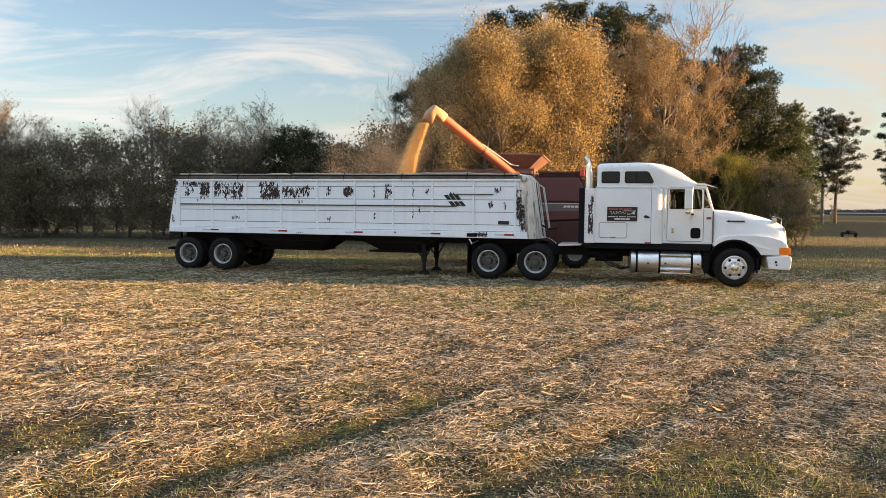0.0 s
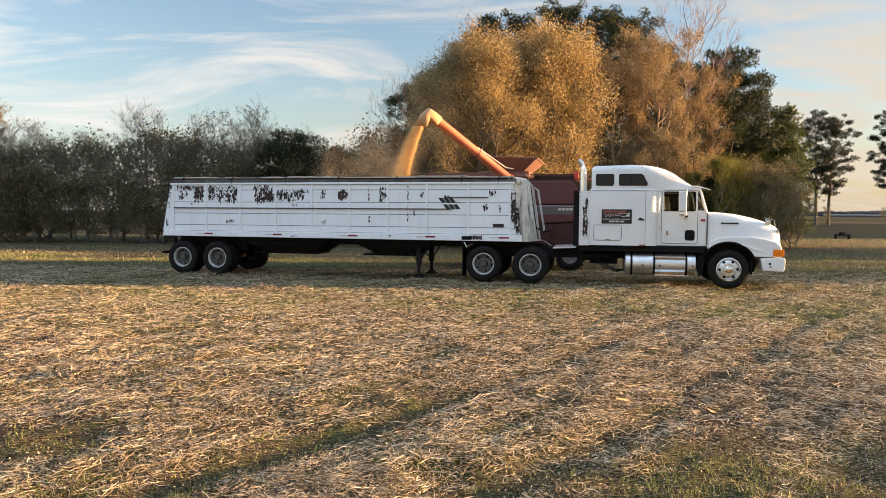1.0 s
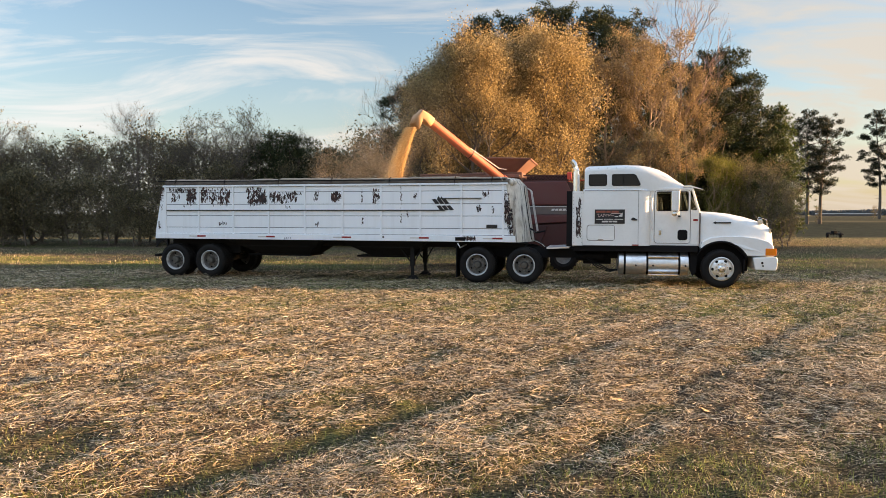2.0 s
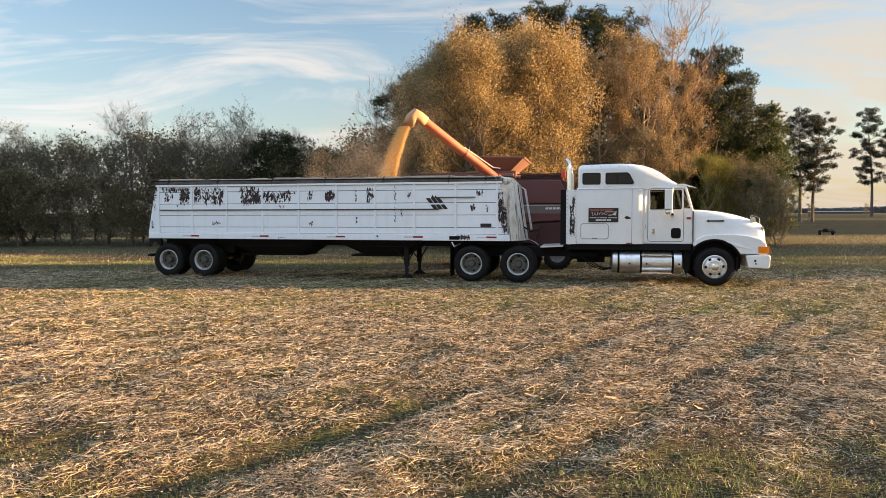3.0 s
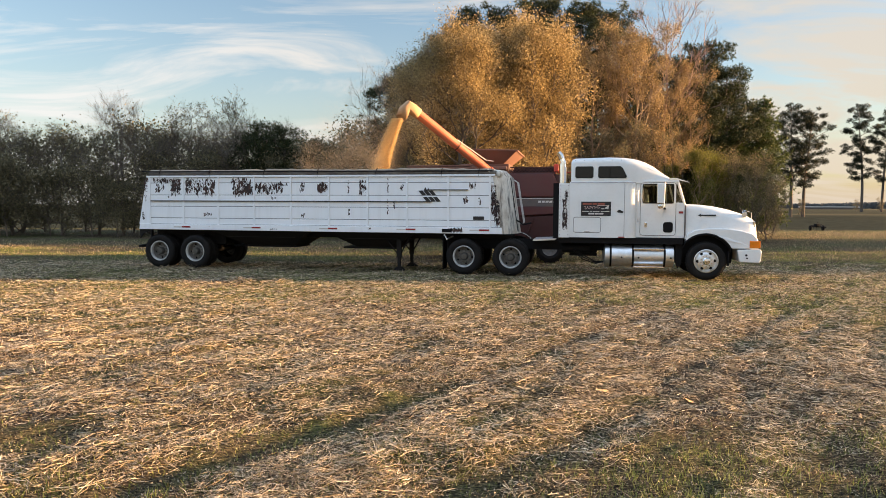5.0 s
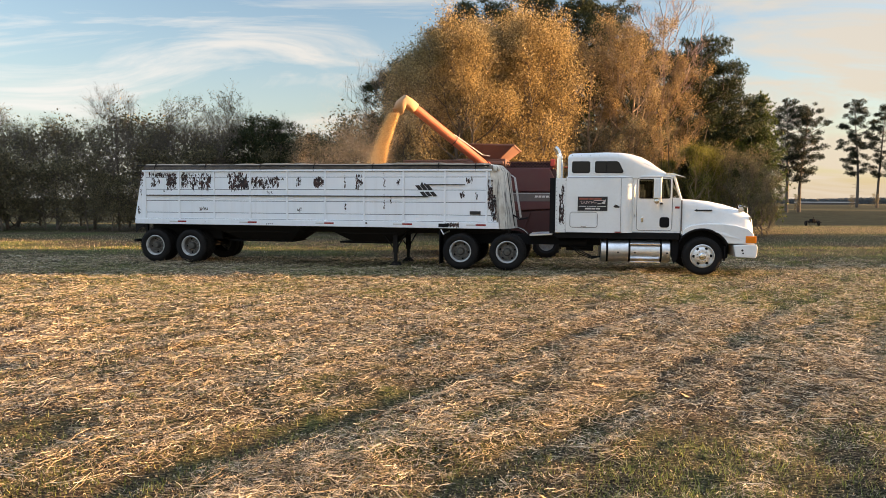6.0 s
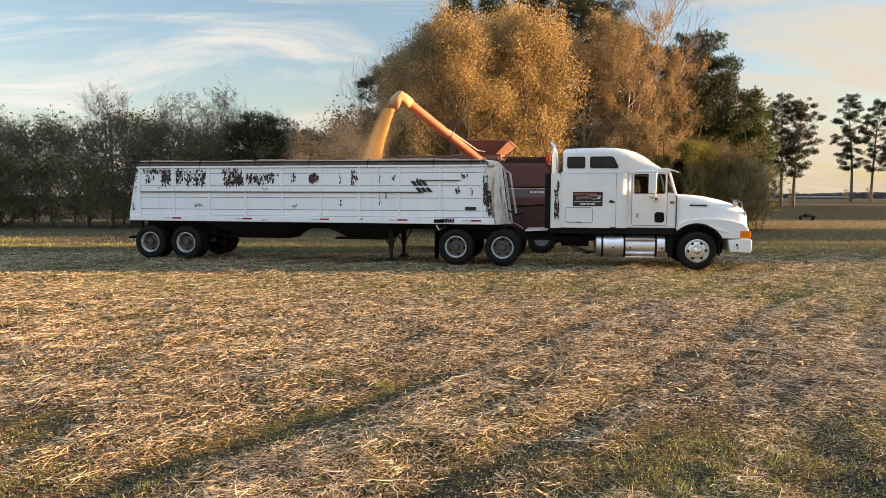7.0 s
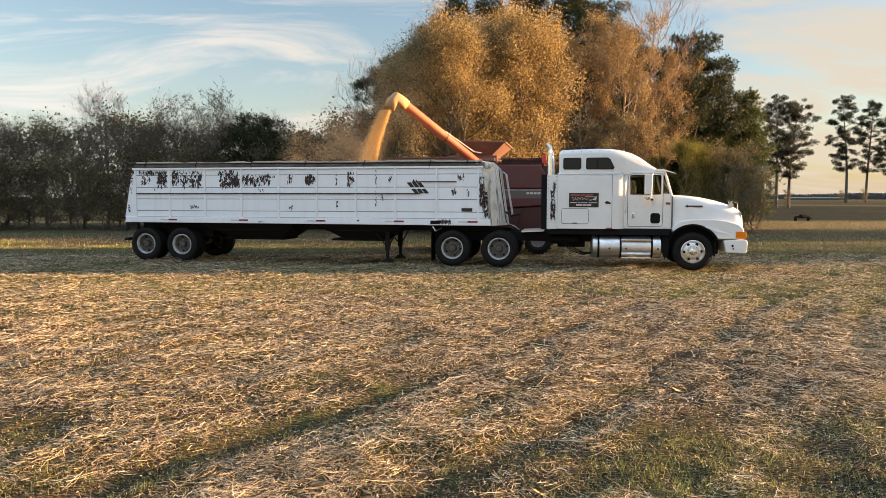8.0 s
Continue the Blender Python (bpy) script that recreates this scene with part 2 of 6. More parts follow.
M_REDREF = worn("red_reflector", (0.32, 0.025, 0.03), 0.25, 0, (0.12, 0.05, 0.04), 0.4, 8.0, 0.02)
M_WHTREF = worn("white_reflector", (0.62, 0.60, 0.58), 0.3, 0, (0.3, 0.26, 0.22), 0.4, 8.0, 0.02)
M_AMBER = worn("amber_lens", (0.85, 0.22, 0.015), 0.15, 0, (0.5, 0.12, 0.01), 0.3, 8.0, 0.02)
M_TARP = worn("weathered_tarp", (0.085, 0.07, 0.06), 0.8, 0, (0.26, 0.22, 0.17), 0.6, 3.0, 0.5)
M_TARP2 = worn("pale_tarp_edge", (0.42, 0.35, 0.27), 0.8, 0, (0.10, 0.08, 0.07), 0.7, 3.0, 0.5)


def stained_front():
    k = Mat("stained_cream_front", 0.5)
    run = k.mask(k.noise(7, 6, 0.65, (1, 1, 0.07), 0.3), 0.50, 0.62)
    blot = k.mask(k.noise(2.4, 6, 0.7), 0.42, 0.62)
    c = k.mix(k.math("MULTIPLY", blot, 0.55, True), (0.74, 0.70, 0.62), (0.36, 0.28, 0.20))
    c = k.mix(k.math("MULTIPLY", run, 0.85, True), c, (0.045, 0.032, 0.026))
    k.color(c)
    k.bump(k.noise(3, 4, 0.5), 0.4, 0.02)
    return k.m


M_NOSE = stained_front()
# dark grey that paints the shadow in the gaps between the side planks
M_SEAM = worn("seam_shade", (0.13, 0.14, 0.16), 0.7, 0, (0.05, 0.05, 0.05), 0.5, 3.0, 0.1)
M_RED = worn("faded_red_paint", (0.095, 0.022, 0.021), 0.5, 0, (0.085, 0.045, 0.038), 0.5, 1.2, 0.05)
M_DARKRED = worn("dusty_dark_red", (0.055, 0.013, 0.012), 0.65, 0, (0.06, 0.032, 0.025), 0.6, 1.8, 0.15)
M_BRIGHTRED = worn("bright_red_rail", (0.55, 0.05, 0.03), 0.45, 0, (0.25, 0.07, 0.05), 0.3, 5.0, 0.05)
M_AUGER = worn("red_orange_auger", (0.50, 0.115, 0.055), 0.45, 0, (0.46, 0.21, 0.10), 0.6, 1.6, 0.05)
M_SPOUT = worn("dusty_spout", (0.46, 0.27, 0.14), 0.7, 0, (0.38, 0.2, 0.09), 0.5, 3.0, 0.1)
M_BIN = worn("dusty_red_grain_tank", (0.19, 0.085, 0.06), 0.65, 0, (0.22, 0.13, 0.09), 0.6, 2.0, 0.1)
M_GREYBAND = worn("grey_decal_band", (0.10, 0.085, 0.08), 0.5, 0, (0.18, 0.13, 0.1), 0.4, 3.0, 0.02)
M_GLASSD = worn("dark_tinted_glass", (0.008, 0.009, 0.011), 0.05, 0, (0.015, 0.015, 0.015), 0.2, 4.0, 0.0, 0.3)
M_GLASS = glass_mat("cab_glass", (0.24, 0.28, 0.26))
M_SEAT = worn("grey_seat_fabric", (0.10, 0.10, 0.10), 0.9, 0, (0.05, 0.05, 0.05), 0.4, 6.0, 0.2)
# the dark third of the straws paints in the shadowed gaps of the litter
M_STRAW = leafy("dry_straw", [(0.0, (0.018, 0.014, 0.011)), (0.36, (0.10, 0.07, 0.045)), (0.52, (0.46, 0.33, 0.19)), (0.78, (0.74, 0.57, 0.37)), (1.0, (0.92, 0.80, 0.60))], 0.12, 0.5)
M_CHAFF = leafy("chaff_and_clods", [(0.0, (0.013, 0.010, 0.008)), (0.45, (0.05, 0.038, 0.026)), (0.65, (0.20, 0.15, 0.09)), (1.0, (0.58, 0.47, 0.32))], 0.0)
M_GRASS = leafy("field_grass", [(0.0, (0.05, 0.08, 0.018)), (0.5, (0.15, 0.20, 0.045)), (0.85, (0.33, 0.35, 0.10)), (1.0, (0.52, 0.47, 0.20))], 0.3)
M_DEADGRASS = leafy("dead_grass", [(0.0, (0.05, 0.047, 0.026)), (0.4, (0.17, 0.155, 0.075)), (0.75, (0.36, 0.29, 0.17)), (1.0, (0.60, 0.50, 0.33))], 0.2)
M_BARK = worn("grey_brown_bark", (0.12, 0.095, 0.075), 0.9, 0, (0.05, 0.04, 0.032), 0.7, 6.0, 0.8)
M_TWIG = worn("dark_twigs", (0.13, 0.105, 0.085), 0.9, 0, (0.04, 0.03, 0.025), 0.6, 4.0, 0.3)
M_TWIGP = worn("pale_twigs", (0.30, 0.22, 0.15), 0.9, 0, (0.10, 0.075, 0.055), 0.6, 4.0, 0.3)
M_GOLD = leafy("golden_autumn_leaves", [(0.0, (0.09, 0.065, 0.03)), (0.35, (0.245, 0.172, 0.075)), (0.75, (0.41, 0.295, 0.13)), (1.0, (0.62, 0.49, 0.26))], 0.48)
M_BROWN = leafy("brown_autumn_leaves", [(0.0, (0.09, 0.06, 0.028)), (0.5, (0.26, 0.18, 0.085)), (1.0, (0.48, 0.35, 0.17))], 0.4)
M_PINE = leafy("pine_needles", [(0.0, (0.012, 0.02, 0.008)), (0.5, (0.03, 0.042, 0.014)), (1.0, (0.075, 0.08, 0.028))], 0.15)
# same needles, darker: the shade of crowns against the sun is in the colour
M_PINEDARK = leafy("pine_needles_backlit_shade", [(0.0, (0.008, 0.012, 0.006)), (0.6, (0.018, 0.024, 0.010)), (1.0, (0.045, 0.048, 0.02))], 0.1)
M_PINE2 = leafy("fresh_needles", [(0.0, (0.03, 0.05, 0.014)), (0.5, (0.065, 0.09, 0.025)), (1.0, (0.13, 0.15, 0.04))], 0.2)
M_SCRUB = leafy("dull_scrub_leaves", [(0.0, (0.06, 0.058, 0.034)), (0.6, (0.16, 0.14, 0.08)), (1.0, (0.30, 0.25, 0.14))], 0.4)
M_WILLOW = leafy("yellow_green_leaves", [(0.0, (0.05, 0.055, 0.012)), (0.5, (0.12, 0.125, 0.024)), (1.0, (0.26, 0.24, 0.05))], 0.4)
M_GRAIN = leafy("corn_grain", [(0.0, (0.50, 0.31, 0.13)), (0.5, (0.68, 0.47, 0.22)), (1.0, (0.84, 0.66, 0.38))], 0.2)
M_DUST = leafy("grain_dust", [(0.0, (0.40, 0.31, 0.22)), (1.0, (0.52, 0.42, 0.31))], 0.5)
# the haze of distance is painted into this blue-grey
M_HAZE = worn("far_woods_haze_blue", (0.10, 0.11, 0.115), 0.9, 0, (0.075, 0.08, 0.08), 0.5, 0.02, 0.0)

def far_field_mat():
    k = Mat("grey_green_far_field", 0.95)
    n, m = k.noise(0.05, 5, 0.6, (0.25, 1, 1)), k.noise(2.2, 5, 0.7, (0.3, 1, 1))
    c = k.ramp(m, [(0.35, (0.016, 0.02, 0.013)), (0.65, (0.055, 0.055, 0.034))])
    k.color(k.mix(k.mask(n, 0.52, 0.62), c, (0.085, 0.075, 0.045)))
    k.b.inputs["Specular IOR Level"].default_value = 0.03
    k.bump(m, 0.6, 0.05)
    return k.m


M_FAR = far_field_mat()

# ---------------------------------------------------------------- ground
RUTS = ((-2.19, 4.85, 0.0), (0.27, 4.85, 0.35), (-6.4, 4.85, 0.7), (3.6, 4.85, 1.1))
RUT_DIR = Vector((4.9, 6.0)).normalized()


def rut(x, y):
    """How deep in a wheel track a place lies, 0 to 1."""
    best = 0.0
    for i, (rx, ry, ph) in enumerate(RUTS[:2]):
        dx, dy = x - rx, y - ry
        s = -dx * RUT_DIR.y + dy * RUT_DIR.x
        s += 0.12 * math.sin(0.5 * (dx * RUT_DIR.x + dy * RUT_DIR.y) + ph)
        best = max(best, math.exp(-(s / 0.24) ** 2))
    return best


def lift(x, y):
    """The field rises gently in the distance."""
    return 1.15 * smoothstep(62, 135, y)


def height(x, y):
    z = lift(x, y)
    if -25 < x < 25 and 2 < y < 40:
        near = 1.0 - smoothstep(20, 40, y)
        a, c = x * RUT_DIR.x + y * RUT_DIR.y, -x * RUT_DIR.y + y * RUT_DIR.x
        z += near * (0.035 * noise.noise((x * 0.5, y * 0.5, 0)) + 0.055 * noise.noise((a * 0.55, c * 2.0, 5)) + 0.045 * noise.noise((a * 2.2, c * 4.6, 2)) + 0.03 * noise.noise((x * 5.5, y * 5.5, 2)))
        z -= 0.055 * rut(x, y) * (1 - smoothstep(12, 15, y))
        z -= near * 0.03
    return z


def graded(a, b, fine, far, grow=1.22):
    """Grid lines: fine steps from a to b, growing outside it as far as far[0] and far[1]."""
    xs, s, x = [], fine, a
    while x > far[0]:
        s *= grow
        x -= s
        xs.append(x)
    xs = xs[::-1] + list(np.arange(a, b, fine))
    s, x = fine, b
    while x < far[1]:
        xs.append(x)
        s *= grow
        x += s
    return xs + [far[1]]


def make_ground():
    xs, ys = graded(-13, 13, 0.13, (-2600, 2600)), graded(3.0, 18, 0.13, (-900, 3000), 1.12)
    verts = [(x, y, height(x, y)) for y in ys for x in xs]
    w = len(xs)
    faces = [(j * w + i, j * w + i + 1, (j + 1) * w + i + 1, (j + 1) * w + i) for j in range(len(ys) - 1) for i in range(w - 1)]
    me = raw("ground", verts, faces)
    me.materials.append(M_SOIL)
    me.materials.append(M_FAR)
    edge = [57.0 + 1.6 * noise.noise((x * 0.03, 0, 4)) + 0.03 * x for x in xs]
    me.polygons.foreach_set("material_index", [1 if ys[j] > edge[i] and ys[j] < 400 else 0 for j in range(len(ys) - 1) for i in range(w - 1)])
    ob = part_of("ground", me, None, smooth=True)
    tagged(ob, "harvested stubble field with straw litter and green regrowth", "ground", kind="structure")


make_ground()

# ---------------------------------------------------------------- trees
class Wood:
    """Collects the limbs and the leaves of one tree."""

    def __init__(self, seed):
        self.r = random.Random(seed)
        self.v, self.f, self.tips = [], [], []
        self.lv, self.lf = [], []

    def limb(self, pts, r0, r1, seg=4):
        base = len(self.v)
        n = len(pts)
        for i, p in enumerate(pts):
            d = (pts[min(i + 1, n - 1)] - pts[max(i - 1, 0)]).normalized()
            s = d.cross(Vector((0.31, 0.2, 0.93))).normalized()
            t = d.cross(s)
            r = r0 + (r1 - r0) * i / (n - 1)
            for k in range(seg):
                a = 2 * math.pi * k / seg
                self.v.append(p + s * (r * math.cos(a)) + t * (r * math.sin(a)))
        for i in range(n - 1):
            for k in range(seg):
                a, b = base + i * seg + k, base + i * seg + (k + 1) % seg
                self.f.append((a, b, b + seg, a + seg))

    def grow(self, p, d, length, r, level, spread=0.6, kids=(4, 6), bend=0.25, upward=0.15, ratio=0.55):
        """One limb and, from its upper part, the limbs of the next level."""
        n = 5 if level > 1 else (3 if level else 2)
        pts = [p.copy()]
        q, dd = p.copy(), d.normalized()
        for i in range(n):
            q = q + dd * (length / n)
            pts.append(q.copy())
            dd = (dd + Vector([self.r.gauss(0, bend) for _ in range(3)]) * 0.6 + Vector((0, 0, upward))).normalized()
        self.limb(pts, r, r * (0.45 if level > 0 else 0.3), 6 if r > 0.06 else (4 if r > 0.02 else 3))
        if level == 0:
            self.tips += pts[1:]
            return
        for k in range(self.r.randint(*kids)):
            t = self.r.uniform(0.3, 1.0) * n
            i = min(int(t), n - 1)
            a = pts[i].lerp(pts[i + 1], t - i)
            ax = (pts[i + 1] - pts[i]).normalized()
            side = Vector([self.r.gauss(0, 1) for _ in range(3)])
            side = (side - ax * side.dot(ax)).normalized()
            nd = (ax * (1 - spread) + side * spread + Vector((0, 0, upward))).normalized()
            self.grow(a, nd, length * ratio * self.r.uniform(0.7, 1.25), r * 0.5, level - 1, spread, kids, bend, upward, ratio)

    def leaf(self, p, size):
        u = Vector([self.r.gauss(0, 1) for _ in range(3)]).normalized()
        w = u.cross(Vector([self.r.gauss(0, 1) for _ in range(3)])).normalized()
        b = len(self.lv)
        s = size * self.r.uniform(0.6, 1.3)
        self.lv += [p - u * s * 0.6, p + w * s * 0.34, p + u * s * 0.6, p - w * s * 0.34]
        self.lf.append((b, b + 1, b + 2, b + 3))

    def needles(self, p, d, n, size):
        """A tuft of long thin blades."""
        for _ in range(n):
            u = (d * 0.5 + Vector([self.r.gauss(0, 1) for _ in range(3)]).normalized()).normalized()
            w = u.cross(Vector([self.r.gauss(0, 1) for _ in range(3)])).normalized()
            s = size * self.r.uniform(0.6, 1.2)
            b = len(self.lv)
            self.lv += [p - w * s * 0.11, p + w * s * 0.11, p + u * s]
            self.lf.append((b, b + 1, b + 2))

    def tree(self, name, m, m_wood, m_leaf, label, category="tree", group=""):
        ob = thing(name, m, label, category, group)
        part_of("trunk", raw("trunk", self.v, self.f), m_wood, ob, smooth=True)
        if self.lf:
            part_of("crown", raw("crown", self.lv, self.lf), m_leaf, ob)
        return ob


def broadleaf(seed, h, crown_r, leaves, leaf_size, levels=3, trunk_r=0.2, low=0.25, kids=(4, 6), leafspread=0.35, upward=0.2, spread=0.62, main=9):
    w = Wood(seed)
    r = w.r
    top = Vector((r.gauss(0, 0.3), r.gauss(0, 0.3), h))
    n = 9
    pts = [Vector((0, 0, -0.1)).lerp(top, i / n) + Vector((r.gauss(0, 0.10), r.gauss(0, 0.10), 0)) * (i > 0) for i in range(n + 1)]
    w.limb(pts, trunk_r, trunk_r * 0.12, 7)
    for k in range(main):
        t = low + (1 - low) * (k + r.random()) / main
        p = pts[0].lerp(top, t)
        a = k * 2.4 + r.gauss(0, 0.4)
        env = math.sin(math.pi * min(1, max(0.08, (t - low * 0.6) / (1.08 - low * 0.6)))) ** 0.7
        d = Vector((math.cos(a), math.sin(a), 0.35 + 0.6 * t))
        w.grow(p, d, crown_r * (0.30 + 0.55 * env), trunk_r * (0.5 - 0.33 * t), levels - 1, spread, kids, 0.25, upward)
    for _ in range(leaves):
        p = r.choice(w.tips)
        w.leaf(p + Vector([r.gauss(0, leafspread) for _ in range(3)]), leaf_size)
    return w


def pine(seed, h, crown_r, low=0.45, whorls=16, size=0.34, per=5, tuft=16, trunk_r=0.2, flat=0.25, dense=9.0):
    w = Wood(seed)
    r = w.r
    n = 10
    lean = Vector((r.gauss(0, 0.35), r.gauss(0, 0.2), h))
    pts = [Vector((0, 0, -0.1)).lerp(lean, i / n) + Vector((r.gauss(0, 0.07), r.gauss(0, 0.07), 0)) * (i > 0) for i in range(n + 1)]
    w.limb(pts, trunk_r, 0.03, 7)
    for k in range(whorls):
        t = low + (1 - low) * (k + r.random() * 0.8) / whorls
        c = pts[0].lerp(lean, t)
        env = (1 - ((t - low) / (1 - low)) ** 1.7) * 0.85 + 0.15
        for j in range(r.randint(per - 2, per)):
            a = r.uniform(0, 6.283)
            ln = crown_r * env * r.uniform(0.45, 1.15)
            d = Vector((math.cos(a), math.sin(a), flat + r.gauss(0, 0.18)))
            p0, p1 = c, c + d * ln * 0.55 + Vector((0, 0, r.gauss(0, 0.12)))
            p2 = c + d * ln + Vector((0, 0, 0.15 * ln))
            w.limb([p0, p1, p2], 0.05 * env + 0.012, 0.01, 3)
            m = max(4, int(ln * dense))
            for q in range(m):
                s = 0.35 + 0.65 * (q + r.random()) / m
                b = (p0.lerp(p1, s / 0.55) if s < 0.55 else p1.lerp(p2, (s - 0.55) / 0.45))
                b = b + Vector((r.gauss(0, 0.30), r.gauss(0, 0.30), r.gauss(0.04, 0.17))) * (0.5 + 0.25 * ln)
                w.needles(b, Vector((0, 0, 0.7)), tuft, size)
    return w


def loblolly(seed, h, crown_r, low=0.45, limbs=30, size=0.34, clump=0.55, per=26, trunk_r=0.22, droop=0.0, bare=3, lean=0.35):
    """A tall pine with an open crown of rounded needle clumps held out on crooked limbs."""
    w = Wood(seed)
    r = w.r
    n = 11
    top = Vector((r.gauss(0, lean), r.gauss(0, lean * 0.6), h))
    sway = Vector((r.gauss(0, 1), r.gauss(0, 1), 0)).normalized() * h * 0.012
    pts = [Vector((0, 0, -0.1)).lerp(top, i / n) + sway * math.sin(i / n * 5.0) for i in range(n + 1)]
    w.limb(pts, trunk_r, 0.035, 8)

    def puff(c, rad):
        for _ in range(max(8, int(per * (rad / clump) ** 2))):
            u = Vector([r.gauss(0, 1) for _ in range(3)]).normalized() * (rad * r.random() ** 0.45)
            w.needles(c + Vector((u.x, u.y, u.z * 0.62)), Vector((u.x, u.y, 0.5)), 4, size)

    for k in range(limbs):
        u = (k + r.random()) / limbs
        t = low + (1 - low) * u
        c = pts[0].lerp(top, t) + sway * math.sin(t * 5.0)
        env = max(0.2, math.sin(math.pi * (0.20 + 0.74 * u)) ** 0.8) * r.choice((0.55, 0.8, 1.0, 1.15))
        a = k * 2.4 + r.gauss(0, 0.7)
        ln = crown_r * env
        d = Vector((math.cos(a), math.sin(a), 0.16 + 0.55 * u - droop))
        p1 = c + d * ln * 0.5 + Vector((r.gauss(0, 0.10), r.gauss(0, 0.10), r.gauss(0, 0.08))) * ln
        p2 = c + d * ln + Vector((0, 0, (0.14 - droop * 0.5) * ln))
        w.limb([c, p1, p2], 0.018 + 0.018 * ln, 0.010, 4)
        for q in range(1 + int(ln * 1.5)):
            f = 1.0 - 0.55 * r.random() ** 1.4 if q else 1.0
            p = c.lerp(p1, f * 2) if f < 0.5 else p1.lerp(p2, f * 2 - 1)
            p = p + Vector((r.gauss(0, 0.22), r.gauss(0, 0.22), r.gauss(0.05, 0.10))) * (0.5 + ln * 0.28)
            puff(p, clump * r.uniform(0.6, 1.25))
    puff(top, clump)
    # dead stubs below the crown
    for k in range(bare):
        c = pts[0].lerp(top, low * r.uniform(0.45, 1.0))
        a = r.uniform(0, 6.283)
        ln = crown_r * r.uniform(0.15, 0.4)
        w.limb([c, c + Vector((math.cos(a), math.sin(a), 0.1)) * ln * 0.5, c + Vector((math.cos(a), math.sin(a), 0.0)) * ln], 0.03, 0.008, 3)
    return w


def stand(x, y, turn=0.0, s=1.0):
    return pose(x, y, lift(x, y) - 0.05, 0, 0, turn) @ Matrix.Scale(s, 4)


def plant(first, spots, group):
    """Copies of a tree at other places: x, y, turn, size."""
    for x, y, a, s in spots:
        ob = copy_thing(first, Matrix.Identity(4))
        ob.matrix_basis = stand(x, y, a, s)
        tagged(ob, group=group)


def make_woods():
    g = "golden trees behind the truck"
    a = broadleaf(11, 11.2, 4.3, 90000, 0.095, 4, 0.22, 0.06, (4, 5), 0.36, 0.22, 0.52, 26)
    t = a.tree("autumn_tree", stand(5.3, 38.4, 40, 0.86), M_BARK, M_GOLD, "tall autumn tree full of golden brown leaves", "tree", g)
    plant(t, [(1.0, 36.4, 170, 0.79), (3.3, 41.5, 280, 0.90), (-0.9, 40.5, 100, 0.72)], g)
    b = broadleaf(12, 11.6, 3.9, 30000, 0.085, 4, 0.19, 0.10, (4, 5), 0.15, 0.26, 0.48, 20)
    t = b.tree("thinning_tree", stand(12.2, 42.0, 10, 0.94), M_TWIGP, M_BROWN, "half-bare autumn tree with thin brown leaves", "tree", "thinning trees in the wood")
    plant(t, [(9.6, 43.5, 120, 0.86), (14.8, 44.5, 230, 0.80)], "thinning trees in the wood")
    m_red = worn("reddish_twigs", (0.26, 0.17, 0.14), 0.9, 0, (0.10, 0.06, 0.05), 0.6, 4.0, 0.3)
    b = broadleaf(13, 12.4, 3.3, 1500, 0.05, 4, 0.12, 0.50, (4, 5), 0.06, 0.20, 0.46, 13)
    b.tree("bare_tree", stand(14.4, 43.6, 10, 1.12), m_red, M_BROWN, "tall bare tree with reddish twigs above the wood", "tree", "bare trees in the wood")
    g = "pines behind the golden trees"
    c = loblolly(21, 18.2, 2.9, 0.34, 58, 0.26, 0.66, 56, 0.26)
    t = c.tree("pine_tree", stand(7.4, 55.0, 0, 1.0), M_BARK, M_PINE, "tall dark green pine behind autumn trees", "pine", g)
    plant(t, [(0.3, 55.5, 90, 0.85), (2.1, 55.0, 200, 0.94), (3.9, 56.0, 300, 0.97), (5.6, 55.0, 30, 0.93), (9.2, 56.0, 140, 1.0), (10.8, 55.0, 250, 0.97), (12.6, 56.0, 10, 0.98), (14.3, 55.0, 70, 0.95), (16.4, 56.0, 330, 0.82)], g)
    g = "pines at the edge of the wood"
    d = loblolly(22, 12.4, 2.6, 0.08, 64, 0.22, 0.60, 56, 0.2)
    t = d.tree("pine_tree", stand(17.5, 46.0, 0), M_BARK, M_PINE, "dark pine with ragged dense crown", "pine", g)
    plant(t, [(-3.3, 48.0, 100, 0.84), (-1.6, 49.5, 220, 0.94), (19.4, 46.8, 300, 0.88), (20.6, 48.5, 190, 0.76), (16.2, 47.5, 20, 0.95), (18.4, 48.0, 140, 0.97)], g)
    e = pine(23, 9.4, 2.4, 0.08, 28, 0.22, 9, 13, 0.15, 0.34, 15.0)
    t = e.tree("young_pine", stand(21.7, 48.0, 0), M_BARK, M_PINE2, "young fresh green pine with upswept branches", "pine", "young pines")
    plant(t, [(20.4, 46.5, 150, 0.78)], "young pines")
    g = "tall pines across the field"
    f = loblolly(24, 17.2, 3.2, 0.30, 58, 0.30, 0.62, 40, 0.30, 0.05, 5, 0.6)
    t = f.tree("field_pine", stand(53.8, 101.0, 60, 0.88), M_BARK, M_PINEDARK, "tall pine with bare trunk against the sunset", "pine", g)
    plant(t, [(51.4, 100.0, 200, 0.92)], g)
    f = loblolly(25, 22.6, 3.3, 0.30, 56, 0.34, 0.72, 40, 0.34, 0.08, 7, 0.5)
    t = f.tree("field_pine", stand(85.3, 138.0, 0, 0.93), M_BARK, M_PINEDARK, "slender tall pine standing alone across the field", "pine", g)
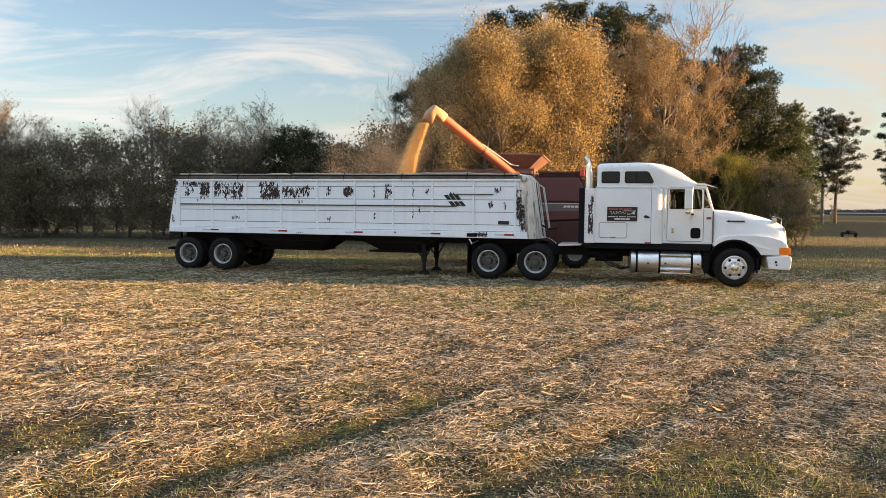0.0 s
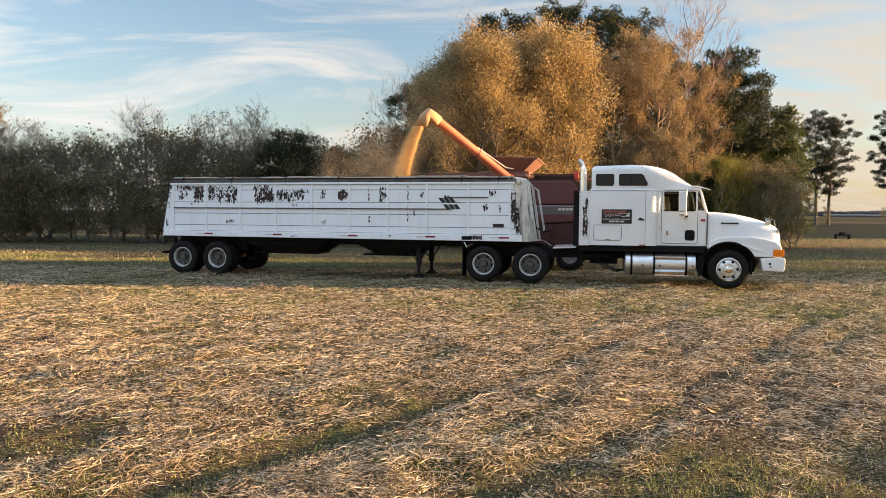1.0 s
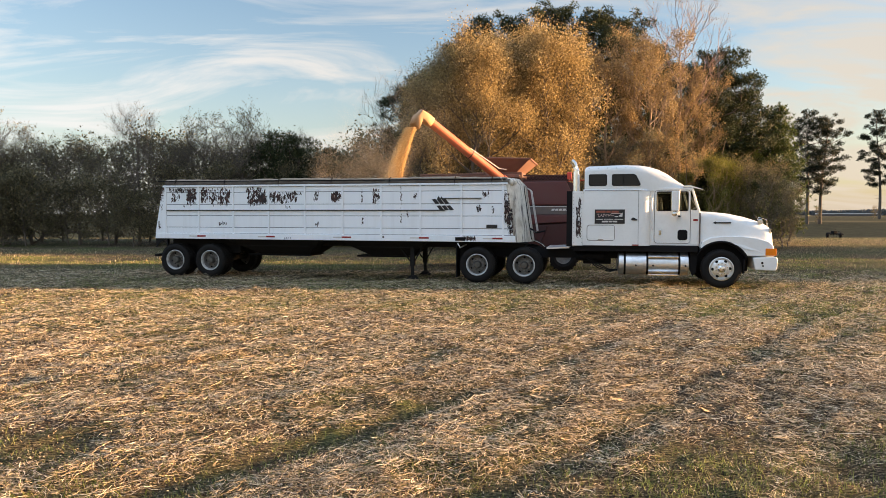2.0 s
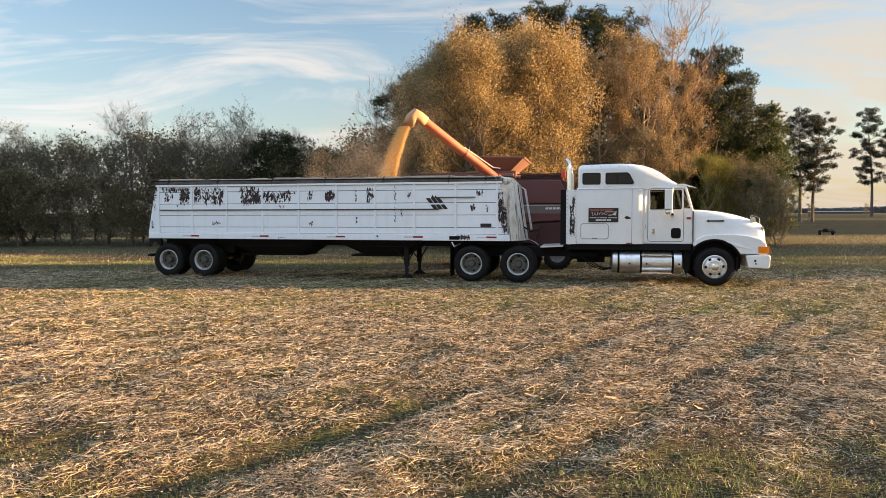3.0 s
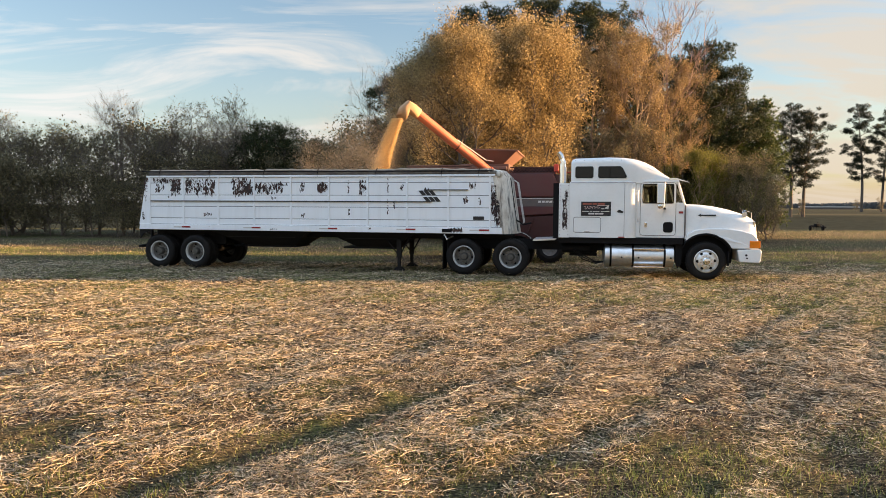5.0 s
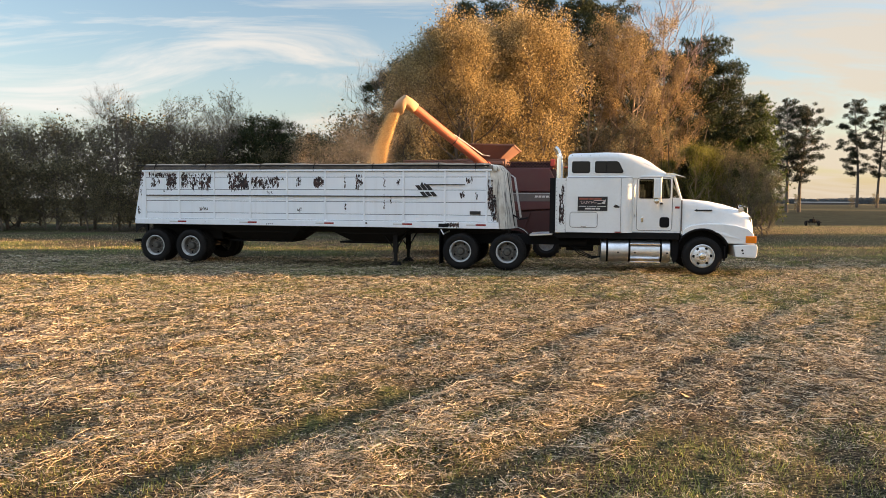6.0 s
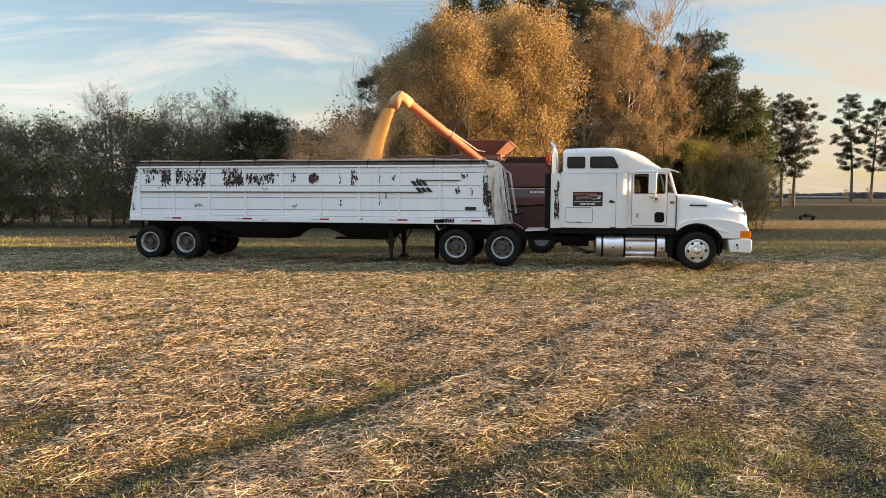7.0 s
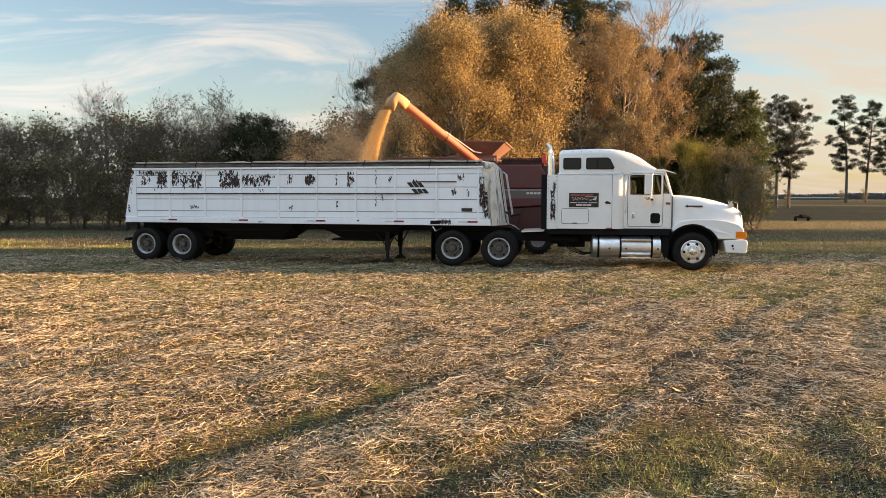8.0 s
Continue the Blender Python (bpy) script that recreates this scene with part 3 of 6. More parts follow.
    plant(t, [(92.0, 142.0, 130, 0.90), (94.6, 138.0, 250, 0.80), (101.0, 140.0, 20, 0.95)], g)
    # brush at the wood's edge
    w = broadleaf(31, 5.4, 1.7, 15000, 0.06, 4, 0.07, 0.03, (3, 5), 0.14, 0.34, 0.46, 18)
    t = w.tree("willow_bush", stand(14.5, 38.5, 0, 0.82), M_TWIGP, M_WILLOW, "yellow-green leafy bush at the field edge", "bush", "bushes at the wood's edge")
    plant(t, [(15.7, 39.5, 120, 0.80), (13.3, 39.5, 220, 0.70), (16.6, 40.5, 300, 0.70)], "bushes at the wood's edge")
    u = broadleaf(32, 3.9, 1.9, 8000, 0.05, 4, 0.05, 0.02, (3, 5), 0.10, 0.28, 0.48, 20)
    t = u.tree("brown_bush", stand(18.0, 39.5, 0, 0.95), M_TWIG, M_SCRUB, "brown leafless brush at the field edge", "bush", "bushes at the wood's edge")
    plant(t, [(19.4, 40.5, 80, 0.80), (17.0, 40.5, 200, 1.0), (83.0, 136.0, 0, 0.5), (88.5, 137.0, 99, 0.55), (53.0, 100.0, 44, 0.5), (24.0, 50, 30, 0.6), (13.0, 41.0, 20, 1.3), (10.6, 40.5, 290, 1.3), (7.6, 41.0, 150, 1.2),
              (21.0, 43.0, 10, 0.7), (4.2, 40.6, 60, 1.1), (1.0, 41.5, 340, 1.1)], "bushes at the wood's edge")
    # the thicket on the far side of the field
    g = "thicket along the field"
    s = broadleaf(41, 6.2, 2.4, 8000, 0.05, 4, 0.12, 0.04, (4, 6), 0.03, 0.16, 0.60, 19)
    t = s.tree("scrub_tree", stand(-29.2, 43.0, 0, 1.12), M_TWIG, M_SCRUB, "dark tangled scrub tree losing its leaves", "tree", g)
    r = random.Random(5)
    row = [(-31.6, 44, 1.18), (-34.0, 43.5, 1.2), (-24.0, 43.5, 0.92), (-27.4, 44.0, 1.0), (-22.2, 44.5, 0.92), (-18.4, 44.0, 0.92), (-16.2, 45.0, 1.12), (-13.9, 44.5, 1.16),
           (-36.5, 45, 1.0), (-11.6, 46.5, 0.98), (-8.0, 46.5, 0.84), (-5.6, 46.0, 0.78), (-39.5, 44.5, 1.0), (-3.0, 46, 0.74), (-20.0, 47, 0.85), (-29, 47.5, 0.95)]
    plant(t, [(x, y, r.uniform(0, 360), k) for x, y, k in row], g)
    s = broadleaf(44, 3.4, 2.2, 6500, 0.105, 3, 0.05, 0.02, (4, 6), 0.22, 0.2, 0.55, 18)
    t = s.tree("underbrush", stand(-28.0, 42.0, 0), M_TWIG, M_SCRUB, "dense dark underbrush along the field edge", "bush", "underbrush along the field")
    plant(t, [(-40.5 + 2.05 * i + r.uniform(-0.5, 0.5), 42.3 + r.uniform(-0.5, 1.6), r.uniform(0, 360), r.uniform(0.75, 1.2)) for i in range(19)], "underbrush along the field")
    plant(t, [(-39 + 3.4 * i + r.uniform(-0.5, 0.5), 48.5 + r.uniform(-0.5, 1.6), r.uniform(0, 360), r.uniform(1.3, 1.65)) for i in range(18)], "underbrush along the field")
    plant(t, [(-3 + 2.3 * i + r.uniform(-0.5, 0.5), 51.0 + r.uniform(-0.8, 1.6), r.uniform(0, 360), r.uniform(1.1, 1.5)) for i in range(12)], "underbrush along the field")
    s = broadleaf(42, 6.9, 2.9, 700, 0.05, 4, 0.085, 0.22, (5, 7), 0.04, 0.16, 0.48, 17)
    t = s.tree("bare_tree", stand(-20.0, 43.2, 30, 1.0), M_TWIG, M_SCRUB, "bare tree with fine twigs against the sky", "tree", "bare trees in the thicket")
    plant(t, [(-15.8, 44.0, 100, 0.82), (-13.4, 43.5, 200, 0.86), (-17.6, 45.0, 310, 0.80), (-10.4, 46.5, 20, 0.86), (-3.4, 47.0, 77, 1.32), (-30.0, 44.5, 190, 0.80)], "bare trees in the thicket")
    s = loblolly(43, 6.6, 1.7, 0.05, 44, 0.17, 0.52, 60, 0.14)
    t = s.tree("cedar_tree", stand(-12.2, 44.2, 0, 0.95), M_BARK, M_PINE, "low dark evergreen in the thicket", "tree", "evergreens in the thicket")
    plant(t, [(-9.8, 43.8, 120, 1.0), (-11.2, 44.2, 200, 1.04), (-8.4, 44.5, 300, 0.90), (-7.0, 45.0, 60, 0.84)], "evergreens in the thicket")
    # trees out of sight towards the sun, whose long shade lies across the field
    g = "trees beyond the field's end"
    plant(t, [(96.0, 26.9, 0, 2.15), (98.0, 29.2, 90, 2.15), (104.0, 37.0, 200, 2.1), (101.0, 39.2, 20, 2.1), (105.0, 41.2, 70, 2.1), (102.0, 43.0, 140, 2.1), (106.0, 45.0, 310, 2.1)], g)
    plant(bpy.data.objects["scrub_tree"], [(126.0, 66.0, 50, 1.9), (128.0, 72.0, 150, 1.9), (127.0, 78.0, 250, 2.0), (131.0, 85.0, 10, 1.9), (134.0, 92.0, 110, 2.0), (136.0, 99.0, 210, 1.9), (138.0, 106.0, 310, 2.0)], g)


make_woods()


def make_distance():
    """Low woods, a long pale shed and brush beyond the far field."""
    r = random.Random(9)
    v, f = [], []
    for _ in range(26000):
        x = r.uniform(60, 620)
        base = 6.0 + 3.5 * noise.noise((x * 0.012, 0, 0)) + 1.6 * noise.noise((x * 0.06, 3, 0))
        z = lift(x, 690) - 0.3 + base * r.random() ** 0.6
        p = Vector((x, 690 + r.uniform(0, 40), z))
        a = r.uniform(0, 3.14)
        s = r.uniform(0.6, 1.5)
        b = len(v)
        v += [p + Vector((math.cos(a) * s, math.sin(a) * s, -s * 0.5)), p + Vector((-math.cos(a) * s, -math.sin(a) * s, -s * 0.5)), p + Vector((r.gauss(0, 0.4), 0, s * 0.7))]
        f.append((b, b + 1, b + 2))
    ob = part_of("far_woods", raw("far_woods", v, f), M_HAZE)
    tagged(ob, "low woods on the horizon, coloured blue-grey with haze", "woods", kind="stuff")
    sh = thing("long_shed", pose(228.0, 400.0, 1.1, 0, 0, -8), "long low pale shed across the fields", "building")
    part("wall", boxes((-15, 15, -4, 4, 0, 1.2)), M_GREYBAND, sh)
    part("roof", prism(bmnew(), [(-15.3, 1.2), (15.3, 1.2), (15.2, 1.3), (15.0, 1.75), (-15.0, 1.75), (-15.2, 1.3)], -4.4, 4.4), M_WHTREF, sh)


make_distance()


def make_implement():
    """A small wheeled implement left standing in the far field."""
    t = thing("field_implement", pose(33.4, 60.0, lift(33, 60) - 0.02, 0, 0, 8), "dark wheeled farm implement standing in the field", "implement")
    part("toolbar", tube(bmnew(), [(-0.62, 0, 0.34), (0.62, 0, 0.34)], 0.05, 8), M_BLACK, t)
    part("toolbar", tube(bmnew(), [(-0.5, 0.4, 0.42), (0.5, 0.4, 0.42)], 0.05, 8), M_BLACK, t)
    part("drawbar", tube(bmnew(), [(-0.1, 0, 0.36), (0.0, -0.9, 0.30)], 0.04, 8), M_BLACK, t)
    part("gearbox", boxes((-0.32, 0.02, -0.12, 0.30, 0.36, 0.62)), M_BLACK, t, bevel=0.05)
    part("lever", tube(bmnew(), [(-0.1, 0.0, 0.5), (-0.04, 0.1, 0.80)], 0.02, 6), M_BLACK, t)
    part("seat", boxes((0.04, 0.34, 0.0, 0.3, 0.50, 0.56)), M_BLACK, t, bevel=0.02)
    for x in (-0.68, 0.56):
        w = part("tyre", lathe(bmnew(), [(0.12, 0.0), (0.2, -0.01), (0.235, 0.02), (0.24, 0.06), (0.235, 0.11), (0.2, 0.14), (0.12, 0.13)], 24, (0, 0, 0)), M_RUBBER, t, smooth=True)
        w.matrix_basis = pose(x, 0.1, 0.24, 0, 0, 70)
        part("rim", disc(bmnew(), (0, 0.02, 0), 0.125, 0.09, 16), M_UNDER, w)
    for x in (-0.36, -0.1, 0.16, 0.42):
        part("shank", tube(bmnew(), [(x, 0.4, 0.42), (x, 0.55, 0.25), (x, 0.5, 0.03)], 0.02, 6), M_BLACK, t)


make_implement()

# ---------------------------------------------------------------- the lorry's own axes: x forward, y away from the viewer
LORRY = pose(-8.978, 21.907, 0.0, 0, 0, -11.70)


def wheel_meshes():
    """Shared meshes of one road wheel, its outer face at y = 0, turned about y."""
    R = 0.515
    bm = lathe(bmnew(), [(0.315, 0.03), (0.36, 0.0), (0.44, -0.005), (0.485, 0.012), (0.508, 0.035), (R, 0.06), (R, 0.215), (0.50, 0.245), (0.44, 0.27), (0.33, 0.25), (0.315, 0.03)], 48)
    # tread blocks
    for k in range(60):
        a = 2 * math.pi * k / 60
        for y0, y1 in ((0.03, 0.085), (0.105, 0.165), (0.19, 0.245)):
            m = Matrix.Rotation(-a, 4, "Y")
            n0 = len(bm.verts)
            box(bm, R - 0.006, R + 0.012, y0, y1, -0.018, 0.018)
            bm.verts.ensure_lookup_table()
            for v in bm.verts[n0:]:
                v.co = m @ v.co
    tyre = bpy.data.meshes.new("tyre")
    bm.to_mesh(tyre)
    bm.free()
    bm = lathe(bmnew(), [(0.322, 0.03), (0.322, 0.012), (0.305, 0.006), (0.283, 0.03), (0.276, 0.10)], 40)
    rim = bpy.data.meshes.new("rim")
    bm.to_mesh(rim)
    bm.free()
    bm = lathe(bmnew(), [(0.276, 0.10), (0.268, 0.18), (0.24, 0.215), (0.205, 0.205), (0.19, 0.165), (0.15, 0.15), (0.001, 0.15)], 40)
    face = bpy.data.meshes.new("wheel_disc")
    bm.to_mesh(face)
    bm.free()
    bm = lathe(bmnew(), [(0.12, 0.155), (0.11, 0.06), (0.085, 0.015), (0.001, 0.01)], 20)
    for k in range(10):
        a = 2 * math.pi * k / 10
        tube(bm, [(0.165 * math.cos(a), 0.155, 0.165 * math.sin(a)), (0.165 * math.cos(a), 0.11, 0.165 * math.sin(a))], 0.017, 6)
    hub = bpy.data.meshes.new("hub")
    bm.to_mesh(hub)
    bm.free()
    bm = disc(bmnew(), (0, 0, 0), 0.030, 0.012, 10)
    hole = bpy.data.meshes.new("hand_hole")
    bm.to_mesh(hole)
    bm.free()
    # the steering wheel's dished outward disc
    bm = lathe(bmnew(), [(0.322, 0.03), (0.322, 0.006), (0.305, 0.0), (0.29, 0.03), (0.27, 0.06), (0.24, 0.035), (0.19, 0.012), (0.15, 0.01), (0.001, 0.01)], 40)
    rimf = bpy.data.meshes.new("rim")
    bm.to_mesh(rimf)
    bm.free()
    bm = lathe(bmnew(), [(0.10, 0.012), (0.095, -0.06), (0.07, -0.085), (0.001, -0.09)], 20)
    for k in range(10):
        a = 2 * math.pi * k / 10
        tube(bm, [(0.145 * math.cos(a), 0.012, 0.145 * math.sin(a)), (0.145 * math.cos(a), -0.035, 0.145 * math.sin(a))], 0.016, 6)
    hubf = bpy.data.meshes.new("hub")
    bm.to_mesh(hubf)
    bm.free()
    return tyre, rim, hub, hole, rimf, hubf, face


TYRE, RIM, HUB, HOLE, RIMF, HUBF, DISC = wheel_meshes()


def wheel(parent, x, y, z, spin=0.0, far=False, front=False, inner=False):
    m = pose(x, y, z, 0, spin, 180 if far else 0)
    t = part_of("tyre", TYRE, M_RUBBER, parent, smooth=True, at=m)
    if inner:
        return t
    for nm, me, mat in (("rim", RIMF if front else RIM, M_ALU if front else M_RIM),
                        ("hub", HUBF if front else HUB, M_CHROME if front else M_HUB)):
        part_of(nm, me, mat, t, smooth=True)
    n, q, dy = (6, 0.222, 0.016) if front else (5, 0.222, 0.197)
    for k in range(n):
        a = 2 * math.pi * k / n + 0.4
        part_of("hand_hole", HOLE, M_BLACK, t, at=pose(q * math.cos(a), dy, q * math.sin(a)) @ Matrix.Scale(1.35 if front else 1.0, 4))
    if not front:
        part_of("wheel_disc", DISC, M_DISC, t, smooth=True)
    return t


def axle(parent, x, z, seed):
    r = random.Random(seed)
    wheel(parent, x, 0.02, z, r.uniform(0, 360))
    wheel(parent, x, 0.34, z, r.uniform(0, 360), inner=True)
    wheel(parent, x, 2.26, z, r.uniform(0, 360), True, inner=True)
    wheel(parent, x, 2.58, z, r.uniform(0, 360), True)
    part("axle", tube(bmnew(), [(x, 0.3, z), (x, 2.3, z)], 0.085, 10), M_UNDER, parent, smooth=True)


# ---------------------------------------------------------------- semi-trailer
def slope_rear(z):
    return -0.75 + 0.30 * (z - 1.22) / 1.64


def slope_front(z):
    return 11.0 - 0.24 * (z - 1.22) / 1.64


def chips_on(name, spots, y, parent, seed, material=None):
    """Ragged flakes where paint has come off: x, z, width, height, how many."""
    r = random.Random(seed)
    bm = bmnew()
    for cx, cz, w, h, n in spots:
        for i in range(n * 6):
            px, pz = cx + r.uniform(-0.5, 0.5) * w, cz + max(-0.5, min(0.5, r.gauss(0, 0.3))) * h
            s = (0.009 + 0.050 * r.random() ** 3.0) * min(1.0, 0.35 + 2.2 * min(w, h))
            e = r.uniform(0.38, 0.9)
            k = r.randint(9, 14)
            lean = r.gauss(0, 0.3)
            pts = []
            for j in range(k):
                a = 2 * math.pi * j / k
                q = s * r.choice((0.45, 0.8, 0.9, 1.0, 1.25))
                pts.append((px + q * math.cos(a) * e + lean * q * math.sin(a), pz + q * math.sin(a) / e))
            dy = y - r.uniform(0.0, 0.0012)
            bm.faces.new([bm.verts.new((a, dy, b)) for a, b in pts])
    bmesh.ops.triangulate(bm, faces=bm.faces)
    ob = part(name, bm, material or M_CHIP, parent, "dark flakes of bare steel")
    tagged(ob, kind="stuff")
    return ob


def make_trailer():
    t = thing("semi_trailer", LORRY, "long white grain trailer with peeling rusty paint", "trailer")
    seams = (1.385, 1.58, 1.95, 2.31, 2.69, 2.86)
    for y0, y1 in ((0.06, 0.09), (2.50, 2.53)):
        for z0, z1 in zip(seams, seams[1:]):
            a, b = z0 + 0.008, z1 - 0.008
            part("side_plank", prism(bmnew(), [(slope_rear(a), a), (slope_front(a), a), (slope_front(b), b), (slope_rear(b), b)], y0, y1), M_TRAILER, t, bevel=0.006)
        # dark sheet behind the planks, so the gaps read as shadow lines
        part("side_sheet", prism(bmnew(), [(slope_rear(1.3) + .02, 1.3), (slope_front(1.3) - .02, 1.3), (slope_front(2.86) - .02, 2.86), (slope_rear(2.86) + .02, 2.86)],
                                 y0 + 0.014, y1 - 0.006), M_SEAM, t)
    for k, x in enumerate((-0.37, 0.82, 2.03, 3.25, 4.47, 5.70, 6.93, 8.15, 9.40, 10.63)):
        part("rib", boxes((x - 0.028, x + 0.028, 0.028, 0.062, 1.36, 2.87)), M_TRAILER, t, bevel=0.006)
        part("rib", boxes((x - 0.028, x + 0.028, 2.528, 2.562, 1.36, 2.87)), M_TRAILER, t, bevel=0.006)
    for y0, y1 in ((0.02, 0.10), (2.49, 2.57)):
        part("bottom_rail", prism(bmnew(), [(-0.76, 1.21), (11.0, 1.19), (10.98, 1.38), (-0.73, 1.385)], y0, y1), M_TRAILER, t, bevel=0.012)
        part("top_rail", boxes((-0.46, 10.78, y0, y1, 2.86, 2.92)), M_TRAILER, t, bevel=0.012)
    part("rear_wall", prism(bmnew(), [(-0.74, 1.22), (-0.68, 1.22), (-0.39, 2.9), (-0.45, 2.9)], 0.10, 2.49), M_TRAILER, t, bevel=0.01)
    # corner post at the tail
    part("corner_post", prism(bmnew(), [(-0.76, 1.38), (-0.40, 1.38), (-0.36, 2.88), (-0.47, 2.88)], 0.045, 0.058), M_TRAILER, t)
    # bowed front wall, leaning back
    bm = bmnew()
    rows = []
    for z in (1.19, 1.6, 2.1, 2.6, 2.86, 3.0, 3.07):
        row = []
        for i in range(15):
            y = 0.05 + 2.48 * i / 14
            lean = -0.24 * (z - 1.22) / 1.64 - (0.0 if z < 2.9 else (z - 2.86) * 0.9)
            row.append((11.0 + lean + 0.42 * math.sin(math.pi * i / 14) ** 0.75, y, z))
        rows.append(row)
    vs = [[bm.verts.new(p) for p in row] for row in rows]
    ws = [[bm.verts.new((p[0] - 0.05, p[1], p[2])) for p in row] for row in rows]
    for a, b, c, d in zip(vs, vs[1:], ws, ws[1:]):
        for i in range(14):
            bm.faces.new((a[i], a[i + 1], b[i + 1], b[i]))
            bm.faces.new((c[i + 1], c[i], d[i], d[i + 1]))
    for i in range(14):
        bm.faces.new((vs[-1][i], vs[-1][i + 1], ws[-1][i + 1], ws[-1][i]))
        bm.faces.new((vs[0][i + 1], vs[0][i], ws[0][i], ws[0][i + 1]))
    for k in range(len(vs) - 1):
        bm.faces.new((vs[k][0], vs[k + 1][0], ws[k + 1][0], ws[k][0]))
        bm.faces.new((vs[k][14], ws[k][14], ws[k + 1][14], vs[k + 1][14]))
    front = part("front_wall", bm, M_NOSE, t, "stained cream front wall with dark streaks", smooth=True)
    for y in (0.85,):
        i = (y - 0.05) / 2.48
        x = 11.0 + 0.42 * math.sin(math.pi * i) ** 0.75
        part("front_rib", tube(bmnew(), [(x + 0.01, y, 1.25), (x - 0.23, y, 2.84)], 0.012, 6), M_UNDER, front)
    # tarpaulin bundle on the near edge with its roll pipe
    r = random.Random(8)
    pts = [(-0.40 + 11.2 * i / 60, 0.11 + r.gauss(0, 0.008), 2.965 + r.gauss(0, 0.007) + 0.012 * math.sin(i * 0.4)) for i in range(61)]
    tarp = part("rolled_tarp", tube(bmnew(), pts, [0.072 + r.gauss(0, 0.006) for _ in pts], 10), M_TARP, t, "dark rolled tarpaulin", smooth=True)
    pts = [(-0.36 + 11.1 * i / 60, 0.13 + r.gauss(0, 0.006), 3.055 + r.gauss(0, 0.006) + 0.014 * math.sin(i * 0.27 + 1)) for i in range(61)]
    part("tarp_fold", tube(bmnew(), pts, [0.042 + r.gauss(0, 0.006) for _ in pts], 8), M_TARP2, tarp, "pale faded fold", smooth=True)
    part("roll_pipe", tube(bmnew(), [(-0.62, 0.03, 3.06), (-0.3, 0.035, 3.05), (10.7, 0.035, 3.02)], 0.018, 8), M_UNDER, tarp, smooth=True)
    for x in (0.0, 1.75, 3.6, 5.35, 7.2, 9.2, 10.3):
        part("strap", tube(bmnew(), [(x, 0.03, 2.88), (x, 0.015, 2.98), (x + 0.01, 0.06, 3.09), (x + 0.01, 0.16, 3.11)], 0.014, 6), M_BLACK, tarp)
    part("tarp_end", lathe(bmnew(), [(0.001, 0.0), (0.06, 0.008), (0.085, 0.03), (0.11, 0.12), (0.125, 0.4), (0.125, 1.9), (0.08, 2.3), (0.001, 2.32)], 18, (10.85, 0.09, 2.93)), M_NOSE, t, "cream tarp cap over the front corner", smooth=True)
    for x in (1.9, 4.2, 6.6, 8.9):
        part("tarp_bow", tube(bmnew(), [(x, 0.1, 2.9), (x, 0.7, 3.0), (x, 1.3, 3.03), (x, 1.9, 3.0), (x, 2.5, 2.9)], 0.02, 6), M_UNDER, t)
    # stripes and the emblem of slanted bars
    st = part("stripe", boxes((-0.33, 8.90, 0.022, 0.058, 2.106, 2.136)), M_DECAL, t)
    part("stripe", boxes((8.78, 9.99, 0.022, 0.058, 2.460, 2.483)), M_DECAL, t)
    for z, x0 in ((2.315, 8.50), (2.125, 8.64)):
        for i in range(3):
            x = x0 + i * 0.15
            part("emblem_bar", prism(bmnew(), [(x, z + 0.130), (x + 0.120, z + 0.140), (x + 0.235, z + 0.006), (x + 0.115, z - 0.004)], 0.048, 0.059), M_DECAL, t)
    part("emblem_bar", prism(bmnew(), [(8.66, 2.45), (8.71, 2.55), (8.76, 2.46), (8.80, 2.53), (8.84, 2.45)], 0.048, 0.059), M_DECAL, t)
    # reflectors along the bottom rail
    for x in (0.92, 3.32, 5.83, 8.27, 10.47):
        part("reflector", boxes((x - 0.15, x + 0.15, 0.012, 0.022, 1.275, 1.325)), M_REDREF, t, bevel=0.004)
        part("reflector", boxes((x - 0.43, x - 0.16, 0.013, 0.022, 1.28, 1.315)), M_WHTREF, t, bevel=0.004)
    part("marker_plate", boxes((9.22, 9.52, 0.010, 0.022, 1.225, 1.33)), M_BLACK, t, bevel=0.004)
    part("maker_plate", boxes((10.14, 10.46, 0.044, 0.060, 1.60, 1.70)), M_DECAL, t, bevel=0.004)
